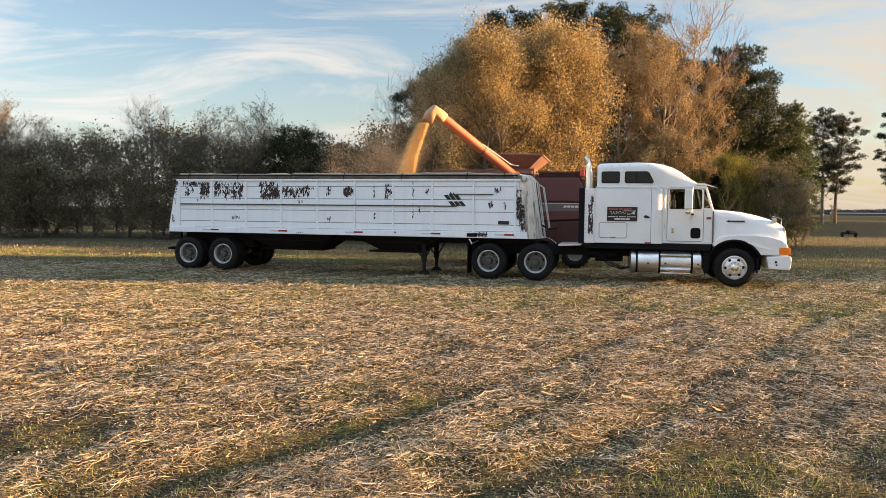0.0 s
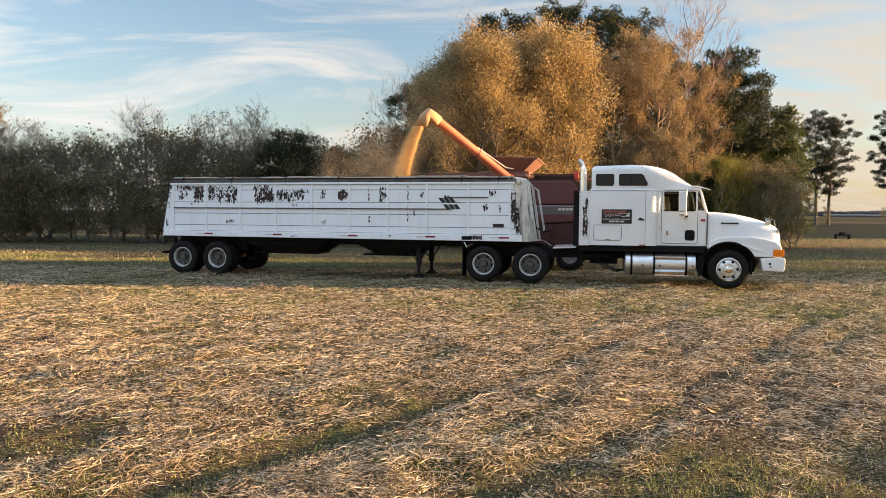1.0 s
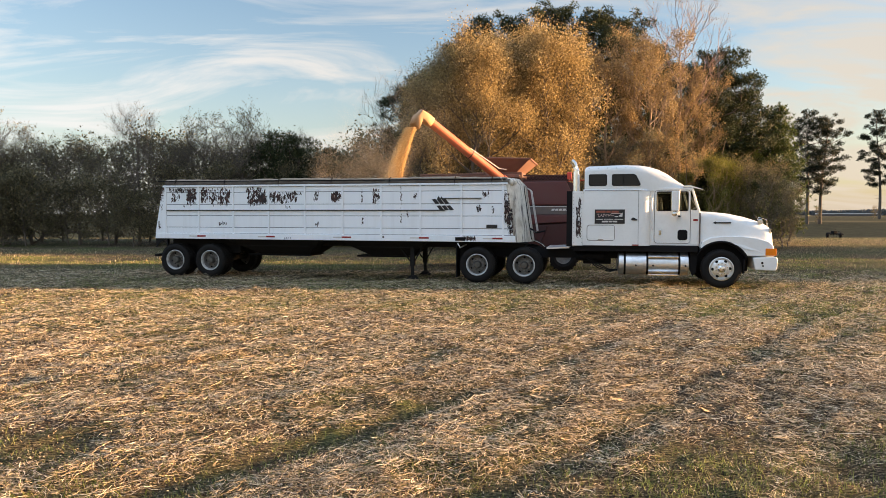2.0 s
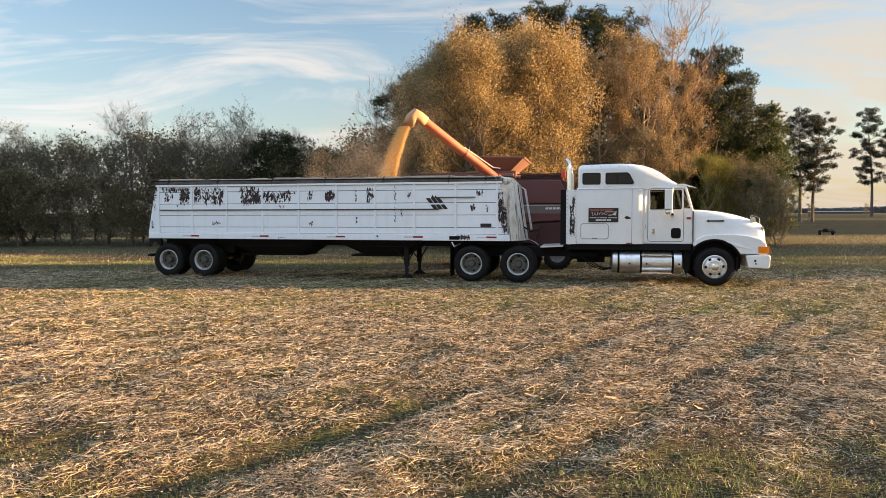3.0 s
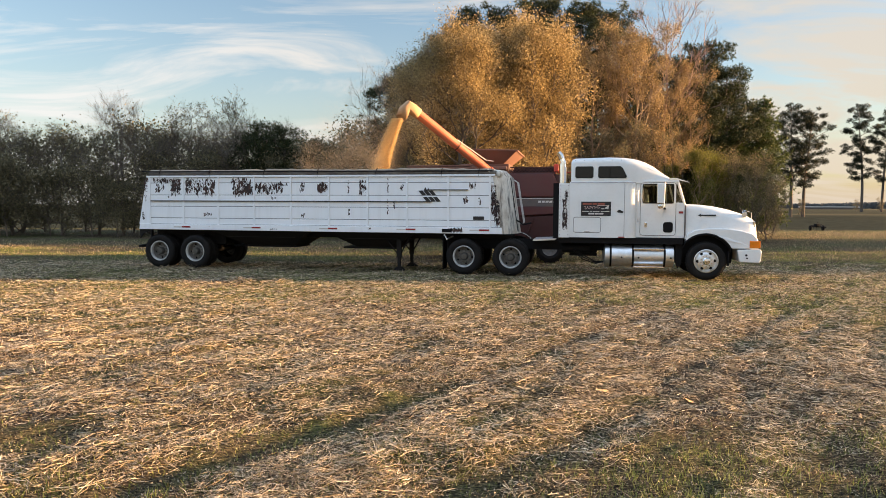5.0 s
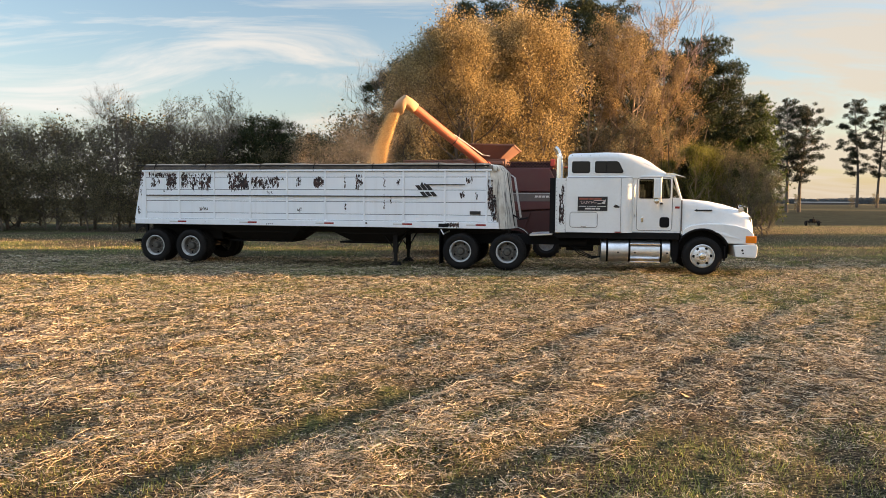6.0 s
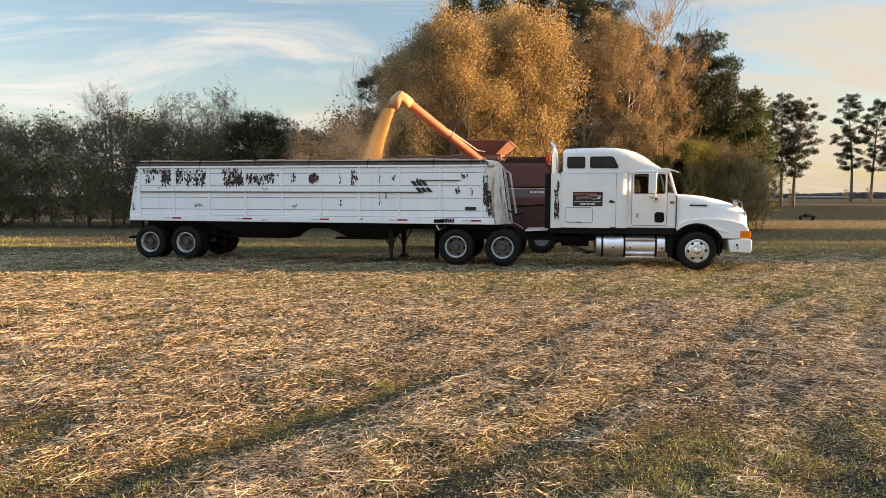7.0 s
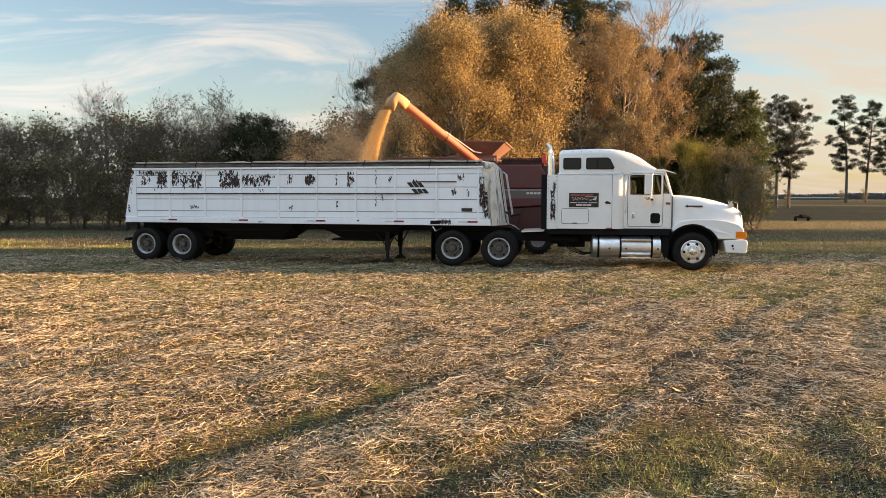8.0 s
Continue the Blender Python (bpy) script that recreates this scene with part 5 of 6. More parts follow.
    part("grille", boxes((17.90, 17.96, 0.62, 1.93, 0.9, 1.48)), M_CHROME, t, bevel=0.02)
    bp = part("bumper", prism(bmnew(), [(17.40, 0.84), (17.99, 0.87), (18.02, 0.80), (18.01, 0.56), (17.97, 0.49), (17.46, 0.51)], 0.08, 2.47), M_TRUCK, t, "white steel front bumper", bevel=0.03)
    part("bumper_bolt", disc(bmnew(), (17.63, 0.07, 0.70), 0.03, 0.02, 10), M_UNDER, bp)
    part("bumper_bolt", disc(bmnew(), (17.65, 0.07, 0.62), 0.022, 0.02, 10), M_UNDER, bp)
    part("bonnet_mirror", lathe(bmnew(), [(0.001, 0), (0.07, 0.0), (0.085, 0.05), (0.04, 0.11), (0.001, 0.12)], 14, (17.62, 0.38, 1.80)), M_CHROME, t, smooth=True)
    part("mirror_stay", tube(bmnew(), [(17.56, 0.5, 1.76), (17.58, 0.42, 1.93), (17.80, 0.42, 1.86), (17.84, 0.55, 1.65)], 0.009, 5), M_CHROME, t)
    part("marker_whip", tube(bmnew(), [(17.55, 0.4, 1.82), (17.50, 0.4, 1.98)], 0.016, 6), M_BLACK, t)
    part("bonnet_latch", boxes((17.84, 17.90, 0.40, 0.46, 1.44, 1.62)), M_CHROME, t, bevel=0.008)
    # chassis
    for y in (0.85, 1.62):
        part("chassis_rail", boxes((9.2, 17.5, y, y + 0.08, 0.72, 1.0)), M_BLACK, t, bevel=0.006)
    part("cab_sill", boxes((12.62, 16.0, 0.16, 2.4, 0.96, 1.13)), M_BLACK, t, bevel=0.01)
    part("engine_sump", boxes((15.9, 17.4, 0.75, 1.8, 0.42, 1.0)), M_BLACK, t, bevel=0.03)
    part("fifth_wheel", boxes((9.9, 11.2, 0.7, 1.85, 1.02, 1.14)), M_UNDER, t, bevel=0.03)
    part("deck_plate", prism(bmnew(), [(11.85, 0.99), (12.5, 1.02), (12.5, 1.06), (11.85, 1.03)], 0.5, 2.05), M_ALU, t)
    for x, z in ((9.87, 0.525), (11.24, 0.525)):
        axle(t, x, z, int(x * 7))
    arc = [(11.24 + 0.60 * math.cos(a), 0.60 + 0.58 * math.sin(a)) for a in np.linspace(radians(-8), radians(95), 12)]
    arc2 = [(11.24 + 0.585 * math.cos(a), 0.60 + 0.565 * math.sin(a)) for a in np.linspace(radians(95), radians(-8), 12)]
    part("quarter_fender", prism(bmnew(), arc + arc2, 1.93, 2.5), M_BLACK, t, smooth=True)
    part("fender_lip", tube(bmnew(), [(x, 1.95, z) for x, z in arc], 0.012, 5), M_ALU, t)
    part("mudflap", boxes((9.24, 9.26, 0.03, 0.62, 0.14, 1.12)), M_BLACK, t)
    part("mudflap_bracket", tube(bmnew(), [(9.28, 0.1, 1.15), (9.36, 0.05, 1.02), (9.5, 0.3, 1.1)], 0.025, 6), M_ALU, t)
    wheel(t, 16.60, 0.05, 0.525, 20, front=True)
    wheel(t, 16.60, 2.50, 0.525, 75, True, True)
    part("mudflap", boxes((17.16, 17.19, 0.06, 0.24, 0.40, 0.80)), M_BLACK, t)
    part("step_flap", prism(bmnew(), [(15.83, 1.12), (16.02, 1.12), (15.98, 0.4), (15.88, 0.28), (15.80, 0.5)], 0.3, 0.34), M_BLACK, t)
    # fuel tanks with straps and steps
    for y in (0.45, 2.1):
        tk = part("fuel_tank", tube(bmnew(), [(13.88, y, 0.62), (13.90, y, 0.62), (15.76, y, 0.62), (15.78, y, 0.62)], [0.28, 0.325, 0.325, 0.28], 28), M_ALU, t, "brushed aluminium fuel tank", smooth=True)
        for x in (14.06, 14.67, 15.52):
            part("tank_strap", tube(bmnew(), [(x - 0.028, y, 0.62), (x + 0.028, y, 0.62)], 0.332, 28), M_BLACK, tk)
        sy = y - 0.36 if y < 1 else y + 0.3
        for z in (0.80, 0.30):
            part("step", boxes((14.68, 15.50, sy, sy + 0.10, z, z + 0.04)), M_CHROME, tk, bevel=0.008)
        for x in (14.36, 14.82, 15.68):
            part("tank_cap", disc(bmnew(), (x, y - 0.335, 0.58), 0.025, 0.02, 10), M_UNDER, tk)
    part("air_tank", tube(bmnew(), [(12.7, 0.7, 0.78), (13.5, 0.7, 0.78)], 0.13, 14), M_BLACK, t, smooth=True)
    part("battery_box", boxes((12.9, 13.7, 0.9, 1.6, 0.55, 0.9)), M_BLACK, t, bevel=0.02)
    for k in range(3):
        part("air_line", tube(bmnew(), [(12.95, 0.6, 0.82 - 0.03 * k), (13.3, 0.5, 0.60 - 0.06 * k), (13.65, 0.5, 0.42 - 0.03 * k), (14.0, 0.5, 0.44)], 0.016, 6), M_BLACK, t, smooth=True)
    # exhaust stack and aerials
    for y in (0.22, 2.33):
        ex = part("exhaust_stack", tube(bmnew(), [(12.68, y, 1.1), (12.68, y, 3.22), (12.672, y, 3.34), (12.64, y, 3.44), (12.56, y, 3.53)], [0.075, 0.075, 0.074, 0.073, 0.072], 18, False), M_CHROME, t, "chrome exhaust stack with curved tip", smooth=True)
    part("antenna", tube(bmnew(), [(15.70, 0.35, 2.75), (15.66, 0.33, 3.6)], 0.009, 5), M_UNDER, t)
    part("antenna", tube(bmnew(), [(15.50, 0.4, 2.8), (15.49, 0.4, 3.15)], 0.008, 5), M_UNDER, t)


make_truck()


# ---------------------------------------------------------------- combine harvester beyond the trailer
def make_combine():
    t = thing("combine_harvester", LORRY, "dusty red combine harvester with raised unloading auger", "combine")
    v = 4.7
    # body side panels, each a shield
    part("side_shield", prism(bmnew(), [(9.4, 2.33), (12.52, 2.33), (12.42, 2.76), (12.24, 3.16), (9.4, 3.16)], v, v + 0.10), M_RED, t, bevel=0.04)
    part("side_shield", prism(bmnew(), [(9.4, 1.55), (12.75, 1.75), (12.72, 2.0), (9.4, 2.0)], v, v + 0.10), M_RED, t, bevel=0.04)
    band = part("decal_band", boxes((9.4, 12.68, v + 0.006, v + 0.1, 2.0, 2.30)), M_GREYBAND, t)
    part("decal_line", boxes((9.4, 12.6, v - 0.002, v + 0.05, 2.27, 2.29)), M_WHTREF, band)
    for k in range(5):
        part("decal_mark", prism(bmnew(), [(11.72 + k * 0.13, 2.13), (11.82 + k * 0.13, 2.13), (11.84 + k * 0.13, 2.20), (11.74 + k * 0.13, 2.20)], v - 0.002, v + 0.05), M_WHTREF, band)
    part("body", boxes((7.6, 12.6, v + 0.12, v + 2.9, 0.95, 3.12)), M_DARKRED, t, bevel=0.05)
    part("lower_guard", prism(bmnew(), [(10.2, 0.75), (12.6, 0.95), (12.7, 1.72), (10.2, 1.55)], v + 0.04, v + 0.12), M_DARKRED, t, bevel=0.03)
    for k in range(2):
        part("guard_brace", tube(bmnew(), [(10.9 + k * 0.42, v + 0.02, 0.9), (11.15 + k * 0.42, v + 0.02, 1.6)], 0.03, 6), M_DARKRED, t)
    # screen along the engine deck
    sc = part("engine_screen", boxes((10.72, 12.3, v + 0.05, v + 0.07, 3.36, 3.40), (10.72, 12.3, v + 0.05, v + 0.07, 3.16, 3.20)), M_DARKRED, t)
    bm = bmnew()
    for i in range(32):
        x = 10.74 + i * 0.05
        tube(bm, [(x, v + 0.06, 3.18), (x + 0.1, v + 0.06, 3.38)], 0.010, 4)
        tube(bm, [(x + 0.1, v + 0.06, 3.18), (x, v + 0.06, 3.38)], 0.010, 4)
    tagged(part("screen_mesh", bm, M_DARKRED, sc), kind="stuff")
    part("engine_deck", boxes((9.4, 12.35, v + 0.12, v + 2.8, 3.12, 3.15)), M_DARKRED, t)
    # added black box that stands for the darkness behind the screen
    part("dark_screen_backing", boxes((10.8, 12.25, v + 0.45, v + 2.6, 3.15, 3.37)), M_BLACK, t, bevel=0.02)
    # grain tank with flared extensions
    bm = bmnew()
    lo = [bm.verts.new(p) for p in ((9.55, v + 0.25, 3.50), (10.45, v + 0.25, 3.50), (10.45, v + 2.5, 3.50), (9.55, v + 2.5, 3.50))]
    hi = [bm.verts.new(p) for p in ((9.15, v - 0.15, 4.02), (10.98, v - 0.15, 3.96), (10.98, v + 2.9, 3.96), (9.15, v + 2.9, 4.02))]
    for i in range(4):
        bm.faces.new((lo[i], lo[(i + 1) % 4], hi[(i + 1) % 4], hi[i]))
    flare = part("tank_extension", bm, M_BIN, t, "flared grain tank extension coated with dust")
    so = flare.modifiers.new("thick", "SOLIDIFY")
    so.thickness = 0.035
    part("grain_tank", boxes((8.9, 10.66, v + 0.22, v + 2.55, 3.05, 3.52)), M_BIN, t, bevel=0.03)
    part("tank_edge", tube(bmnew(), [(9.15, v - 0.15, 4.02), (10.98, v - 0.15, 3.96), (10.98, v + 2.9, 3.96), (9.15, v + 2.9, 4.02), (9.15, v - 0.15, 4.02)], 0.03, 6), M_BIN, flare)
    part("tank_deck", boxes((6.95, 10.6, v - 0.05, v + 0.5, 3.30, 3.42)), M_BIN, t, bevel=0.03)
    part("deck_lip", boxes((6.95, 9.3, v - 0.06, v + 0.02, 3.42, 3.47)), M_BIN, t, bevel=0.01)
    # unloading auger with spout and stay
    b, e = Vector((10.05, 4.35, 3.20)), Vector((7.80, 2.55, 5.10))
    d = (e - b).normalized()
    au = part("unloading_auger", tube(bmnew(), [b - d * 0.5, b, e], 0.155, 22), M_AUGER, t, "red-orange unloading auger tube", smooth=True)
    mid = b.lerp(e, 0.45)
    part("auger_collar", tube(bmnew(), [mid - d * 0.015, mid + d * 0.02], 0.168, 22), M_DARKRED, au)
    part("auger_stay", tube(bmnew(), [mid + Vector((0, -0.02, 0.2)), Vector((9.9, 4.4, 3.62)), Vector((10.15, 4.5, 3.58))], 0.018, 6), M_WHTREF, au)
    part("auger_flange", tube(bmnew(), [b - d * 0.05, b + d * 0.06], 0.19, 22), M_AUGER, au)
    # hood of the spout: a bent square-ish duct
    rings = []
    for p, a, w, h in ((e - d * 0.12, 0, 0.165, 0.17), (e + d * 0.16, 0, 0.175, 0.19), (e + d * 0.34 + Vector((0, 0, -0.02)), 35, 0.185, 0.19), (e + d * 0.42 + Vector((-0.06, 0, -0.20)), 65, 0.17, 0.2),
                       (e + d * 0.40 + Vector((-0.18, 0, -0.42)), 72, 0.16, 0.2)):
        ax = d.copy()
        down = Vector((-0.35, -0.1, -1)).normalized()
        ax = (ax * (1 - a / 90) + down * (a / 90)).normalized()
        s = Vector((d.y, -d.x, 0)).normalized()
        u = s.cross(ax).normalized()
        rings.append([p + s * (h * math.copysign(abs(math.cos(q)) ** 0.6, math.cos(q))) + u * (w * math.copysign(abs(math.sin(q)) ** 0.6, math.sin(q))) for q in np.linspace(0, 2 * math.pi, 17)[:-1]])
    sp = part("spout", loft(bmnew(), rings, False), M_SPOUT, au, "tan dust-coated spout", smooth=True)
    so = sp.modifiers.new("thick", "SOLIDIFY")
    so.thickness = 0.02
    # rails at the rear deck, and a plain block for the other red pieces
    for x in (12.24, 12.45):
        part("deck_rail", tube(bmnew(), [(x, v + 0.2, 2.9), (x + 0.02, v + 0.2, 3.46), (x + 0.05, v + 1.0, 3.46), (x + 0.05, v + 1.0, 2.9)], 0.025, 6), M_BRIGHTRED, t, smooth=True)
    part("deck_rail", tube(bmnew(), [(12.35, v + 0.2, 3.2), (13.05, v + 0.2, 3.2), (13.2, v + 0.2, 2.6)], 0.022, 6), M_BRIGHTRED, t)
    part("red_deck_block", boxes((12.26, 12.42, v + 0.02, v + 0.2, 3.22, 3.48)), M_BRIGHTRED, t, bevel=0.03)
    part("rear_hood", prism(bmnew(), [(12.5, 0.9), (13.4, 1.0), (13.6, 1.6), (13.2, 2.7), (12.5, 2.9)], v + 0.3, v + 2.6), M_DARKRED, t, bevel=0.08)
    # cab and feeder at the front, mostly hidden
    part("cab", boxes((6.2, 7.6, v + 0.5, v + 2.5, 1.6, 3.2)), M_GLASSD, t, bevel=0.06)
    part("cab_roof", boxes((6.1, 7.7, v + 0.4, v + 2.6, 3.2, 3.36)), M_DARKRED, t, bevel=0.05)
    part("access_ladder", boxes((8.62, 8.66, v + 0.1, v + 0.5, 0.5, 1.7), (8.28, 8.32, v + 0.1, v + 0.5, 0.5, 1.7), *[(8.3, 8.64, v + 0.1, v + 0.4, z, z + 0.04) for z in (0.5, 0.8, 1.1, 1.4)]), M_BLACK, t)
    for x, r, w, z in ((9.05, 0.80, 0.6, 0.80), (12.15, 0.52, 0.42, 0.52)):
        for y in (v + 0.05, v + 2.4):
            ty = part("tyre", lathe(bmnew(), [(r * 0.52, 0.05), (r * 0.7, 0.0), (r * 0.94, 0.03), (r, 0.1), (r, w - 0.1), (r * 0.94, w - 0.03), (r * 0.7, w), (r * 0.52, w - 0.05)], 40, (x, y, z)), M_RUBBER, t, smooth=True)
            for k in range(20):
                a = 2 * math.pi * k / 20
                lug = boxes((r - 0.03, r + 0.03, 0.04, w * 0.55, -0.03, 0.03))
                bmesh.ops.transform(lug, matrix=Matrix.Translation((x, y, z)) @ Matrix.Rotation(a, 4, "Y"), verts=lug.verts)
                part("tread_lug", lug, M_RUBBER, ty)
            part("rim", lathe(bmnew(), [(r * 0.53, 0.05), (r * 0.5, 0.12), (r * 0.3, 0.2), (0.001, 0.2)] if y < v + 1 else [(r * 0.53, w - 0.05), (r * 0.5, w - 0.12), (0.001, w - 0.2)], 28, (x, y, z)), M_DISC, ty, smooth=True)


make_combine()


# ---------------------------------------------------------------- falling grain and its dust
def make_stream():
    rs = np.random.RandomState(77)

    def motes(name, p, size):
        """One small three-cornered flake at every point."""
        n = len(p)
        u = rs.normal(size=(n, 3))
        u /= np.linalg.norm(u, axis=1)[:, None]
        w = np.cross(u, rs.normal(size=(n, 3)))
        w /= np.linalg.norm(w, axis=1)[:, None]
        s = rs.uniform(*size, size=n)[:, None]
        v = np.stack([p + u * s, p - u * s * 0.5 + w * s * 0.87, p - u * s * 0.5 - w * s * 0.87], 1).reshape(-1, 3)
        me = bpy.data.meshes.new(name)
        me.vertices.add(3 * n)
        me.vertices.foreach_set("co", v.ravel())
        me.loops.add(3 * n)
        me.loops.foreach_set("vertex_index", np.arange(3 * n))
        me.polygons.add(n)
        me.polygons.foreach_set("loop_start", np.arange(0, 3 * n, 3))
        me.update(calc_edges=True)
        return me

    # the stream: one tight strand and a looser veil beside it
    n = 75000
    t = rs.rand(n)
    strand = rs.rand(n) < 0.5
    top, foot = np.array((7.26, 2.25, 4.86)), np.array((6.80, 2.0, 2.6))
    c = top + (foot - top) * t[:, None]
    c[:, 0] -= 0.18 * np.sin(2.2 * t) - 0.14 * t
    w = np.where(strand, 0.042, 0.07 + 0.09 * t)
    c[:, 0] += np.where(strand, 0.10 - 0.03 * t, -0.05 - 0.12 * t) + w * rs.normal(size=n)
    c[:, 1] += w * rs.normal(size=n)
    ob = part_of("grain_stream", motes("grain_stream", c, (0.006, 0.014)), M_GRAIN)
    ob.matrix_world = LORRY
    tagged(ob, "stream of yellow corn falling from the auger spout", "grain", kind="stuff")
    # the plume drifts back over the trailer in billows; a thinner veil hangs round the auger
    n = 620000
    t = rs.rand(n) ** 1.15
    c = np.stack([6.9 - 3.1 * t, 2.0 + 0.5 * rs.normal(size=n) + 0.6 * t, 2.9 + np.abs(rs.normal(size=n)) * (0.35 + 0.75 * np.sin(2.5 * t + 0.35))], 1)
    near = rs.rand(n) < 0.2
    c[near] = np.stack([6.9 + 0.30 * rs.normal(size=n), 2.2 + 0.25 * rs.normal(size=n), rs.uniform(2.9, 5.0, n)], 1)[near]
    veil = rs.rand(n) < 0.16
    c[veil] = np.stack([6.6 + np.abs(rs.normal(size=n)) * 1.4, 3.0 + 0.8 * rs.normal(size=n), 4.7 + 0.75 * rs.normal(size=n)], 1)[veil]
    billow = 0.6 + 0.22 * np.sin(2.3 * c[:, 0] + 1.7 * c[:, 2]) + 0.2 * np.sin(3.9 * c[:, 0] - 3.1 * c[:, 2] + 2.0 * c[:, 1]) + 0.15 * np.sin(7.1 * c[:, 2] + 4.0 * c[:, 0])
    c = c[rs.rand(n) < billow]
    ob = part_of("grain_dust", motes("grain_dust", c, (0.0016, 0.0038)), M_DUST)
    ob.matrix_world = LORRY
    tagged(ob, "tan dust drifting from the falling grain", "dust", kind="stuff")


make_stream()


# ---------------------------------------------------------------- litter on the field
def green_patch(x, y):
    return noise.noise((x * 0.28, y * 0.45, 3.3)) + 0.6 * noise.noise((x * 0.9, y * 1.2, 8.1))


def make_litter():
    rs = np.random.RandomState(4)
    # the field's height, straw cover and greenness, on a fine grid
    gx, gy, step = -28.0, -8.0, 0.1
    nx, ny = 561, 451
    hgt, cover, green = np.zeros((ny, nx)), np.zeros((ny, nx)), np.zeros((ny, nx))
    for j in range(ny):
        y = gy + j * step
        for i in range(nx):
            x = gx + i * step
            if abs(x) > 0.74 * abs(y) + 9:
                continue
            al, ac = x * RUT_DIR.x + y * RUT_DIR.y, -x * RUT_DIR.y + y * RUT_DIR.x
            hgt[j, i], green[j, i] = height(x, y), green_patch(x, y)
            cover[j, i] = 0.55 + 0.7 * noise.noise((al * 0.35, ac * 1.3, 1.5)) + 0.6 * noise.noise((al * 1.6, ac * 3.4, 6.5)) - 0.42 * rut(x, y)

    def at(grid, x, y):
        u, v = np.clip((x - gx) / step, 0, nx - 1.01), np.clip((y - gy) / step, 0, ny - 1.01)
        i, j = u.astype(int), v.astype(int)
        p, q = u - i, v - j
        return grid[j, i] * (1 - p) * (1 - q) + grid[j, i + 1] * p * (1 - q) + grid[j + 1, i] * (1 - p) * q + grid[j + 1, i + 1] * p * q

    def places(n, near, deep, power):
        y = near + deep * rs.rand(n) ** power
        return rs.uniform(-1, 1, n) * (0.74 * y + 1.0), y

    def pile(name, corners, material, label, category):
        """One mesh of loose faces: corners is a list of arrays (n, k, 3)."""
        me = bpy.data.meshes.new(name)
        total = sum(c.shape[0] * c.shape[1] for c in corners)
        sizes = np.concatenate([np.full(c.shape[0], c.shape[1]) for c in corners])
        me.vertices.add(total)
        me.vertices.foreach_set("co", np.concatenate([c.reshape(-1) for c in corners]).astype(np.float32))
        me.loops.add(total)
        me.loops.foreach_set("vertex_index", np.arange(total, dtype=np.int32))
        me.polygons.add(len(sizes))
        me.polygons.foreach_set("loop_start", np.concatenate(([0], np.cumsum(sizes)[:-1])).astype(np.int32))
        me.update(calc_edges=True)
        tagged(part_of(name, me, material), label, category, kind="stuff")

    def straws(x, y, ln, w, rise, bend):
        """Bent blades lying over each other: two joined facets each."""
        n = len(x)
        a = rs.uniform(0, 2 * math.pi, n)
        z = at(hgt, x, y)
        c = np.stack([x, y, z + 0.005 + rise], 1)
        d = np.stack([np.cos(a), np.sin(a), rs.normal(0.0, 0.16, n)], 1) * ln[:, None] / 2
        side = np.stack([-np.sin(a), np.cos(a), rs.normal(0, 0.7, n)], 1)
        side *= (w / np.linalg.norm(side, axis=1))[:, None]
        m = c + np.stack([-np.sin(a), np.cos(a), np.full(n, 0.15)], 1) * (bend * ln)[:, None]
        p0, p2 = c - d, c + d
        for p in (p0, m, p2):
            p[:, 2] = np.maximum(p[:, 2], at(hgt, p[:, 0], p[:, 1]) + 0.003)
        return [np.stack([p0 - side * 0.6, p0 + side * 0.6, m + side, p2 + side * 0.4, p2 - side * 0.4, m - side], 1)[y < 8.5], np.stack([p0 - side, p0 + side, p2 + side, p2 - side], 1)[y >= 8.5]]

    # straw: thick swaths and thinner places
    x, y = places(600000, 4.2, 20.0, 1.35)
    back = rs.rand(len(x)) < 0.05
    x[back], y[back] = rs.uniform(-14, 14, back.sum()), rs.uniform(-6, 6, back.sum())
    cv = at(cover, x, y) - 0.18 * np.clip((at(green, x, y) - 0.05) / 0.5, 0, 1) - 0.20 * np.clip((y - 13.0) / 3.0, 0, 1) - 0.28 * np.clip((6.8 - y) / 2.0, 0, 1)
    keep = rs.rand(len(x)) < cv * 1.15 + 0.06 + 0.36 * np.clip((y - 5.6) / 2.6, 0, 1)
    x, y, cv = x[keep], y[keep], cv[keep]
    n = len(x)
    ln = np.where(rs.rand(n) < 0.84, rs.uniform(0.02, 0.10, n), rs.uniform(0.10, 0.26, n))
    w = rs.uniform(0.0008, 0.0021, n) * (1 + y * 0.055)
    pile("straw_litter", straws(x, y, ln, w, np.abs(rs.normal(0, 0.040, n)) * (0.35 + np.maximum(0, cv)), rs.normal(0, 0.14, n)), M_STRAW, "pale dry straw scattered over the field", "straw")
    # grass: thin blades in tufts
    x, y = places(420000, 4.2, 28.0, 1.45)
    far = np.clip((y - 11.0) / 4.0, 0, 1) * (1.0 - 0.5 * np.clip((y - 19.0) / 3.0, 0, 1))
    near = np.clip((6.5 - y) / 2.5, 0, 1)
    keep = 0.65 * at(green, x, y) + 0.35 * at(cover, x, y) + rs.normal(0, 0.45, len(x)) > 0.72 - 0.20 * near - 0.62 * far + 0.4 * rs.rand(len(x))
    x, y = np.repeat(x[keep], 2), np.repeat(y[keep], 2)
    n = len(x)
    x, y = x + rs.normal(0, 0.03, n), y + rs.normal(0, 0.03, n)
    a, h = rs.uniform(0, 6.283, n), rs.uniform(0.02, 0.075, n)
    c = np.stack([x, y, at(hgt, x, y) - 0.004], 1)
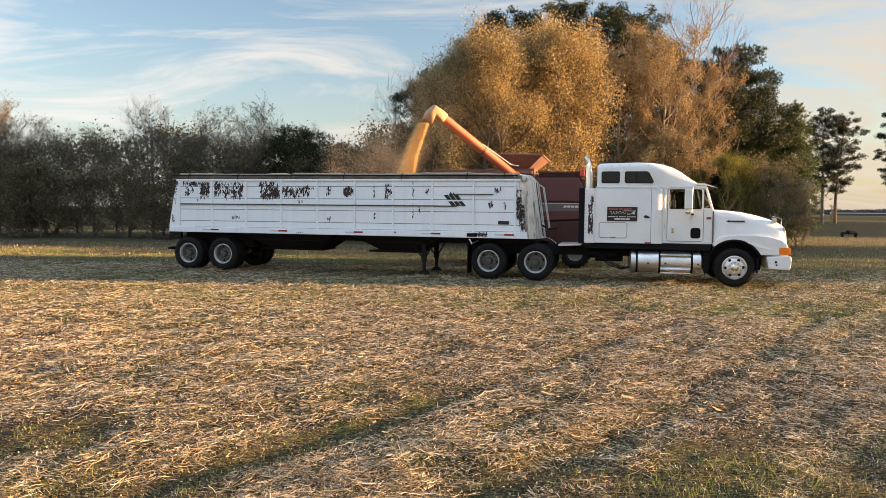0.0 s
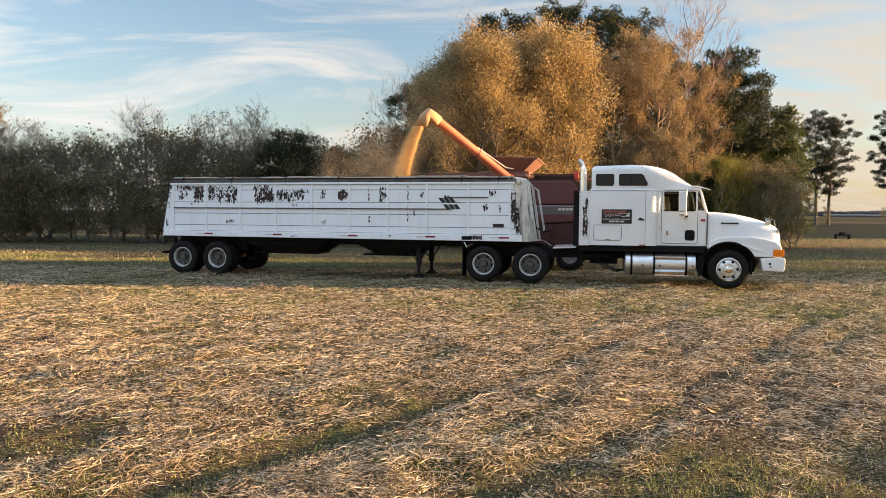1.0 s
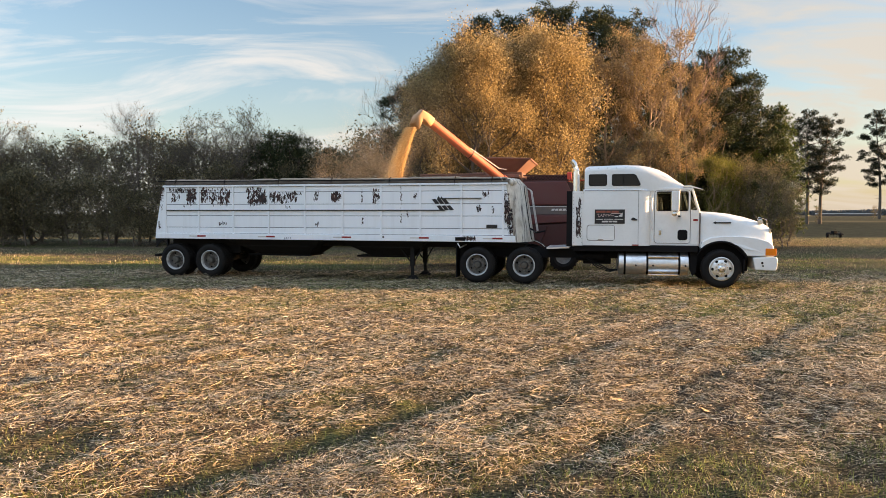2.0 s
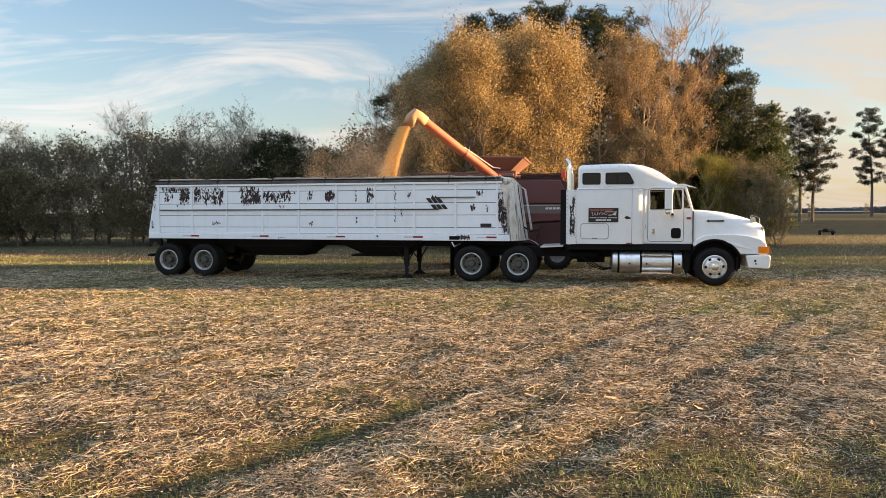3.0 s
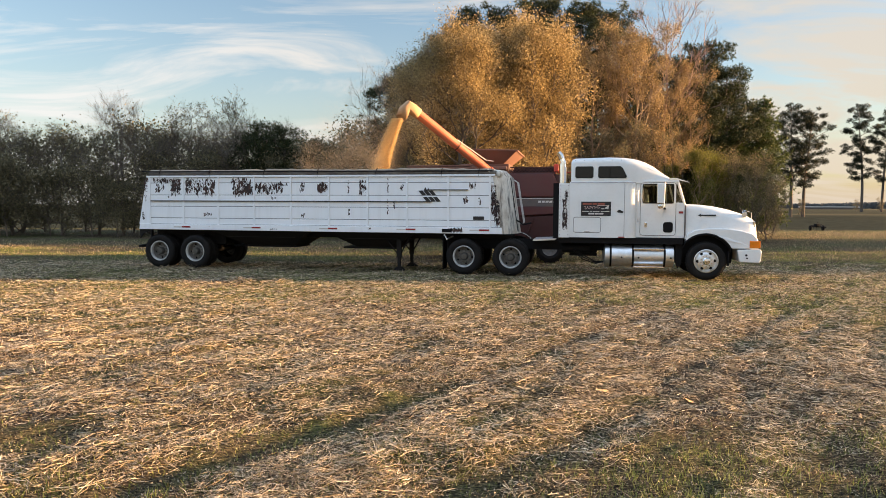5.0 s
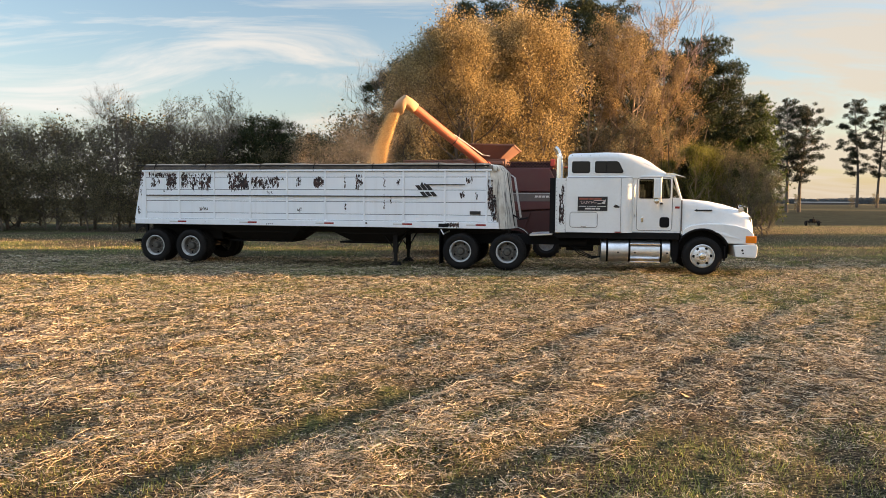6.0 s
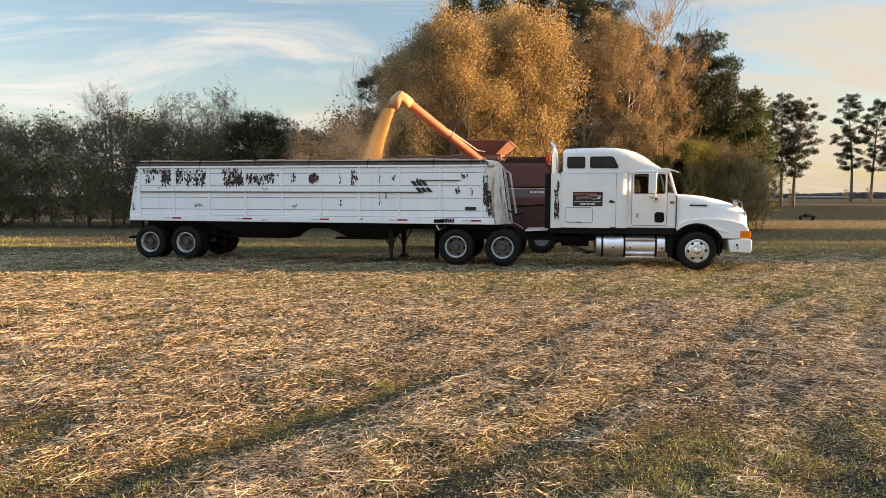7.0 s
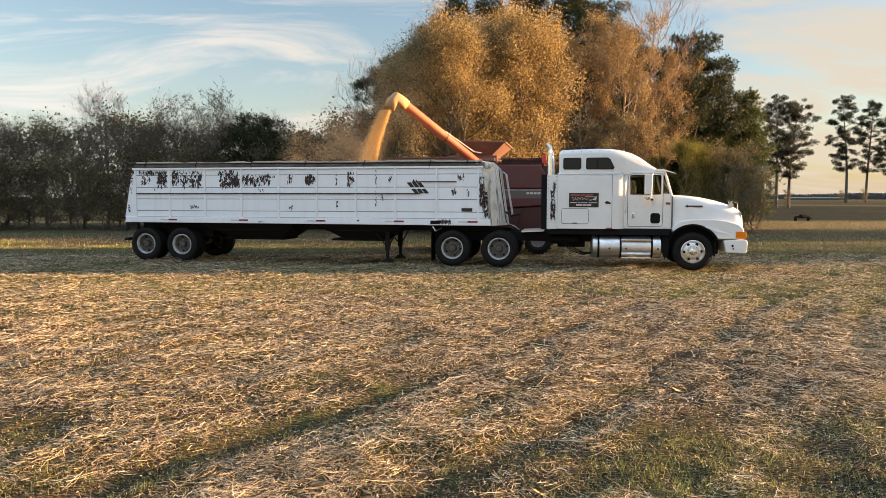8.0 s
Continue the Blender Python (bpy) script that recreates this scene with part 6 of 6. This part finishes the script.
    side = np.stack([-np.sin(a), np.cos(a), np.zeros(n)], 1) * (0.0020 * (1 + y * 0.06))[:, None]
    lean = rs.uniform(0.3, 1.1, n)
    tip = c + np.stack([np.cos(a) * lean, np.sin(a) * lean, np.ones(n)], 1) * h[:, None]
    pile("grass_regrowth", [np.stack([c - side, c + side, tip], 1)], M_GRASS, "short green grass growing between the straw", "grass")
    # chaff, clods and chopped bits between the straw
    x, y = places(210000, 4.2, 16.0, 1.45)
    n = len(x)
    s = rs.uniform(0.003, 0.012, n) * (0.8 + 0.06 * y)
    a = rs.uniform(0, 6.283, n)
    p = np.stack([x, y, at(hgt, x, y) + 0.004 + np.abs(rs.normal(0, 0.014, n))], 1)
    d = np.stack([np.cos(a), np.sin(a), rs.normal(0, 0.6, n)], 1) * s[:, None]
    e = np.stack([-np.sin(a), np.cos(a), rs.normal(0, 0.6, n)], 1) * (s * rs.uniform(0.25, 0.8, n))[:, None]
    pile("chaff", [np.stack([p - d, p + d * 0.8 - e * 0.5, p + e], 1)], M_CHAFF, "fine brown chaff and crumbs on the soil", "chaff")
    # stubble and dead grass standing over the far part of the field
    x, y = places(150000, 19.0, 40.0, 1.25)
    keep = (y < 38.0) | (x > 19.0)
    x, y = x[keep], y[keep]
    n = len(x)
    h, a = rs.uniform(0.02, 0.08, n), rs.uniform(0, 6.283, n)
    side = np.stack([np.cos(a), np.sin(a), np.zeros(n)], 1) * (0.0035 * (1 + y * 0.04))[:, None]
    base = np.where(y < 36.0, at(hgt, x, np.minimum(y, 36.0)), 0.0)
    c = np.stack([x, y, base - 0.004], 1)
    tip = c + np.stack([rs.normal(0, 0.5, n), rs.normal(0, 0.5, n), np.ones(n)], 1) * h[:, None]
    pile("dead_grass", [np.stack([c - side, c + side, tip], 1)], M_DEADGRASS, "short tan stubble and dead grass over the field", "stubble")
    # upright cut stalks in rows further out
    x, y = places(9000, 8.0, 27.0, 1.2)
    n = len(x)
    y = np.where(rs.rand(n) < 0.6, np.round(y / 0.76) * 0.76 + rs.normal(0, 0.09, n), y)
    h, a = rs.uniform(0.03, 0.12, n), rs.uniform(0, 6.283, n)
    side = np.stack([np.cos(a), np.sin(a), np.zeros(n)], 1) * (0.0016 * (1 + y * 0.05))[:, None]
    c = np.stack([x, y, at(hgt, x, y)], 1)
    tip = c + np.stack([rs.normal(0, 0.25, n), rs.normal(0, 0.25, n), np.ones(n)], 1) * h[:, None]
    pile("cut_stalks", [np.stack([c - side, c + side, tip + side, tip - side], 1)], M_STRAW, "upright cut stubble stalks standing in rows", "stubble")


make_litter()
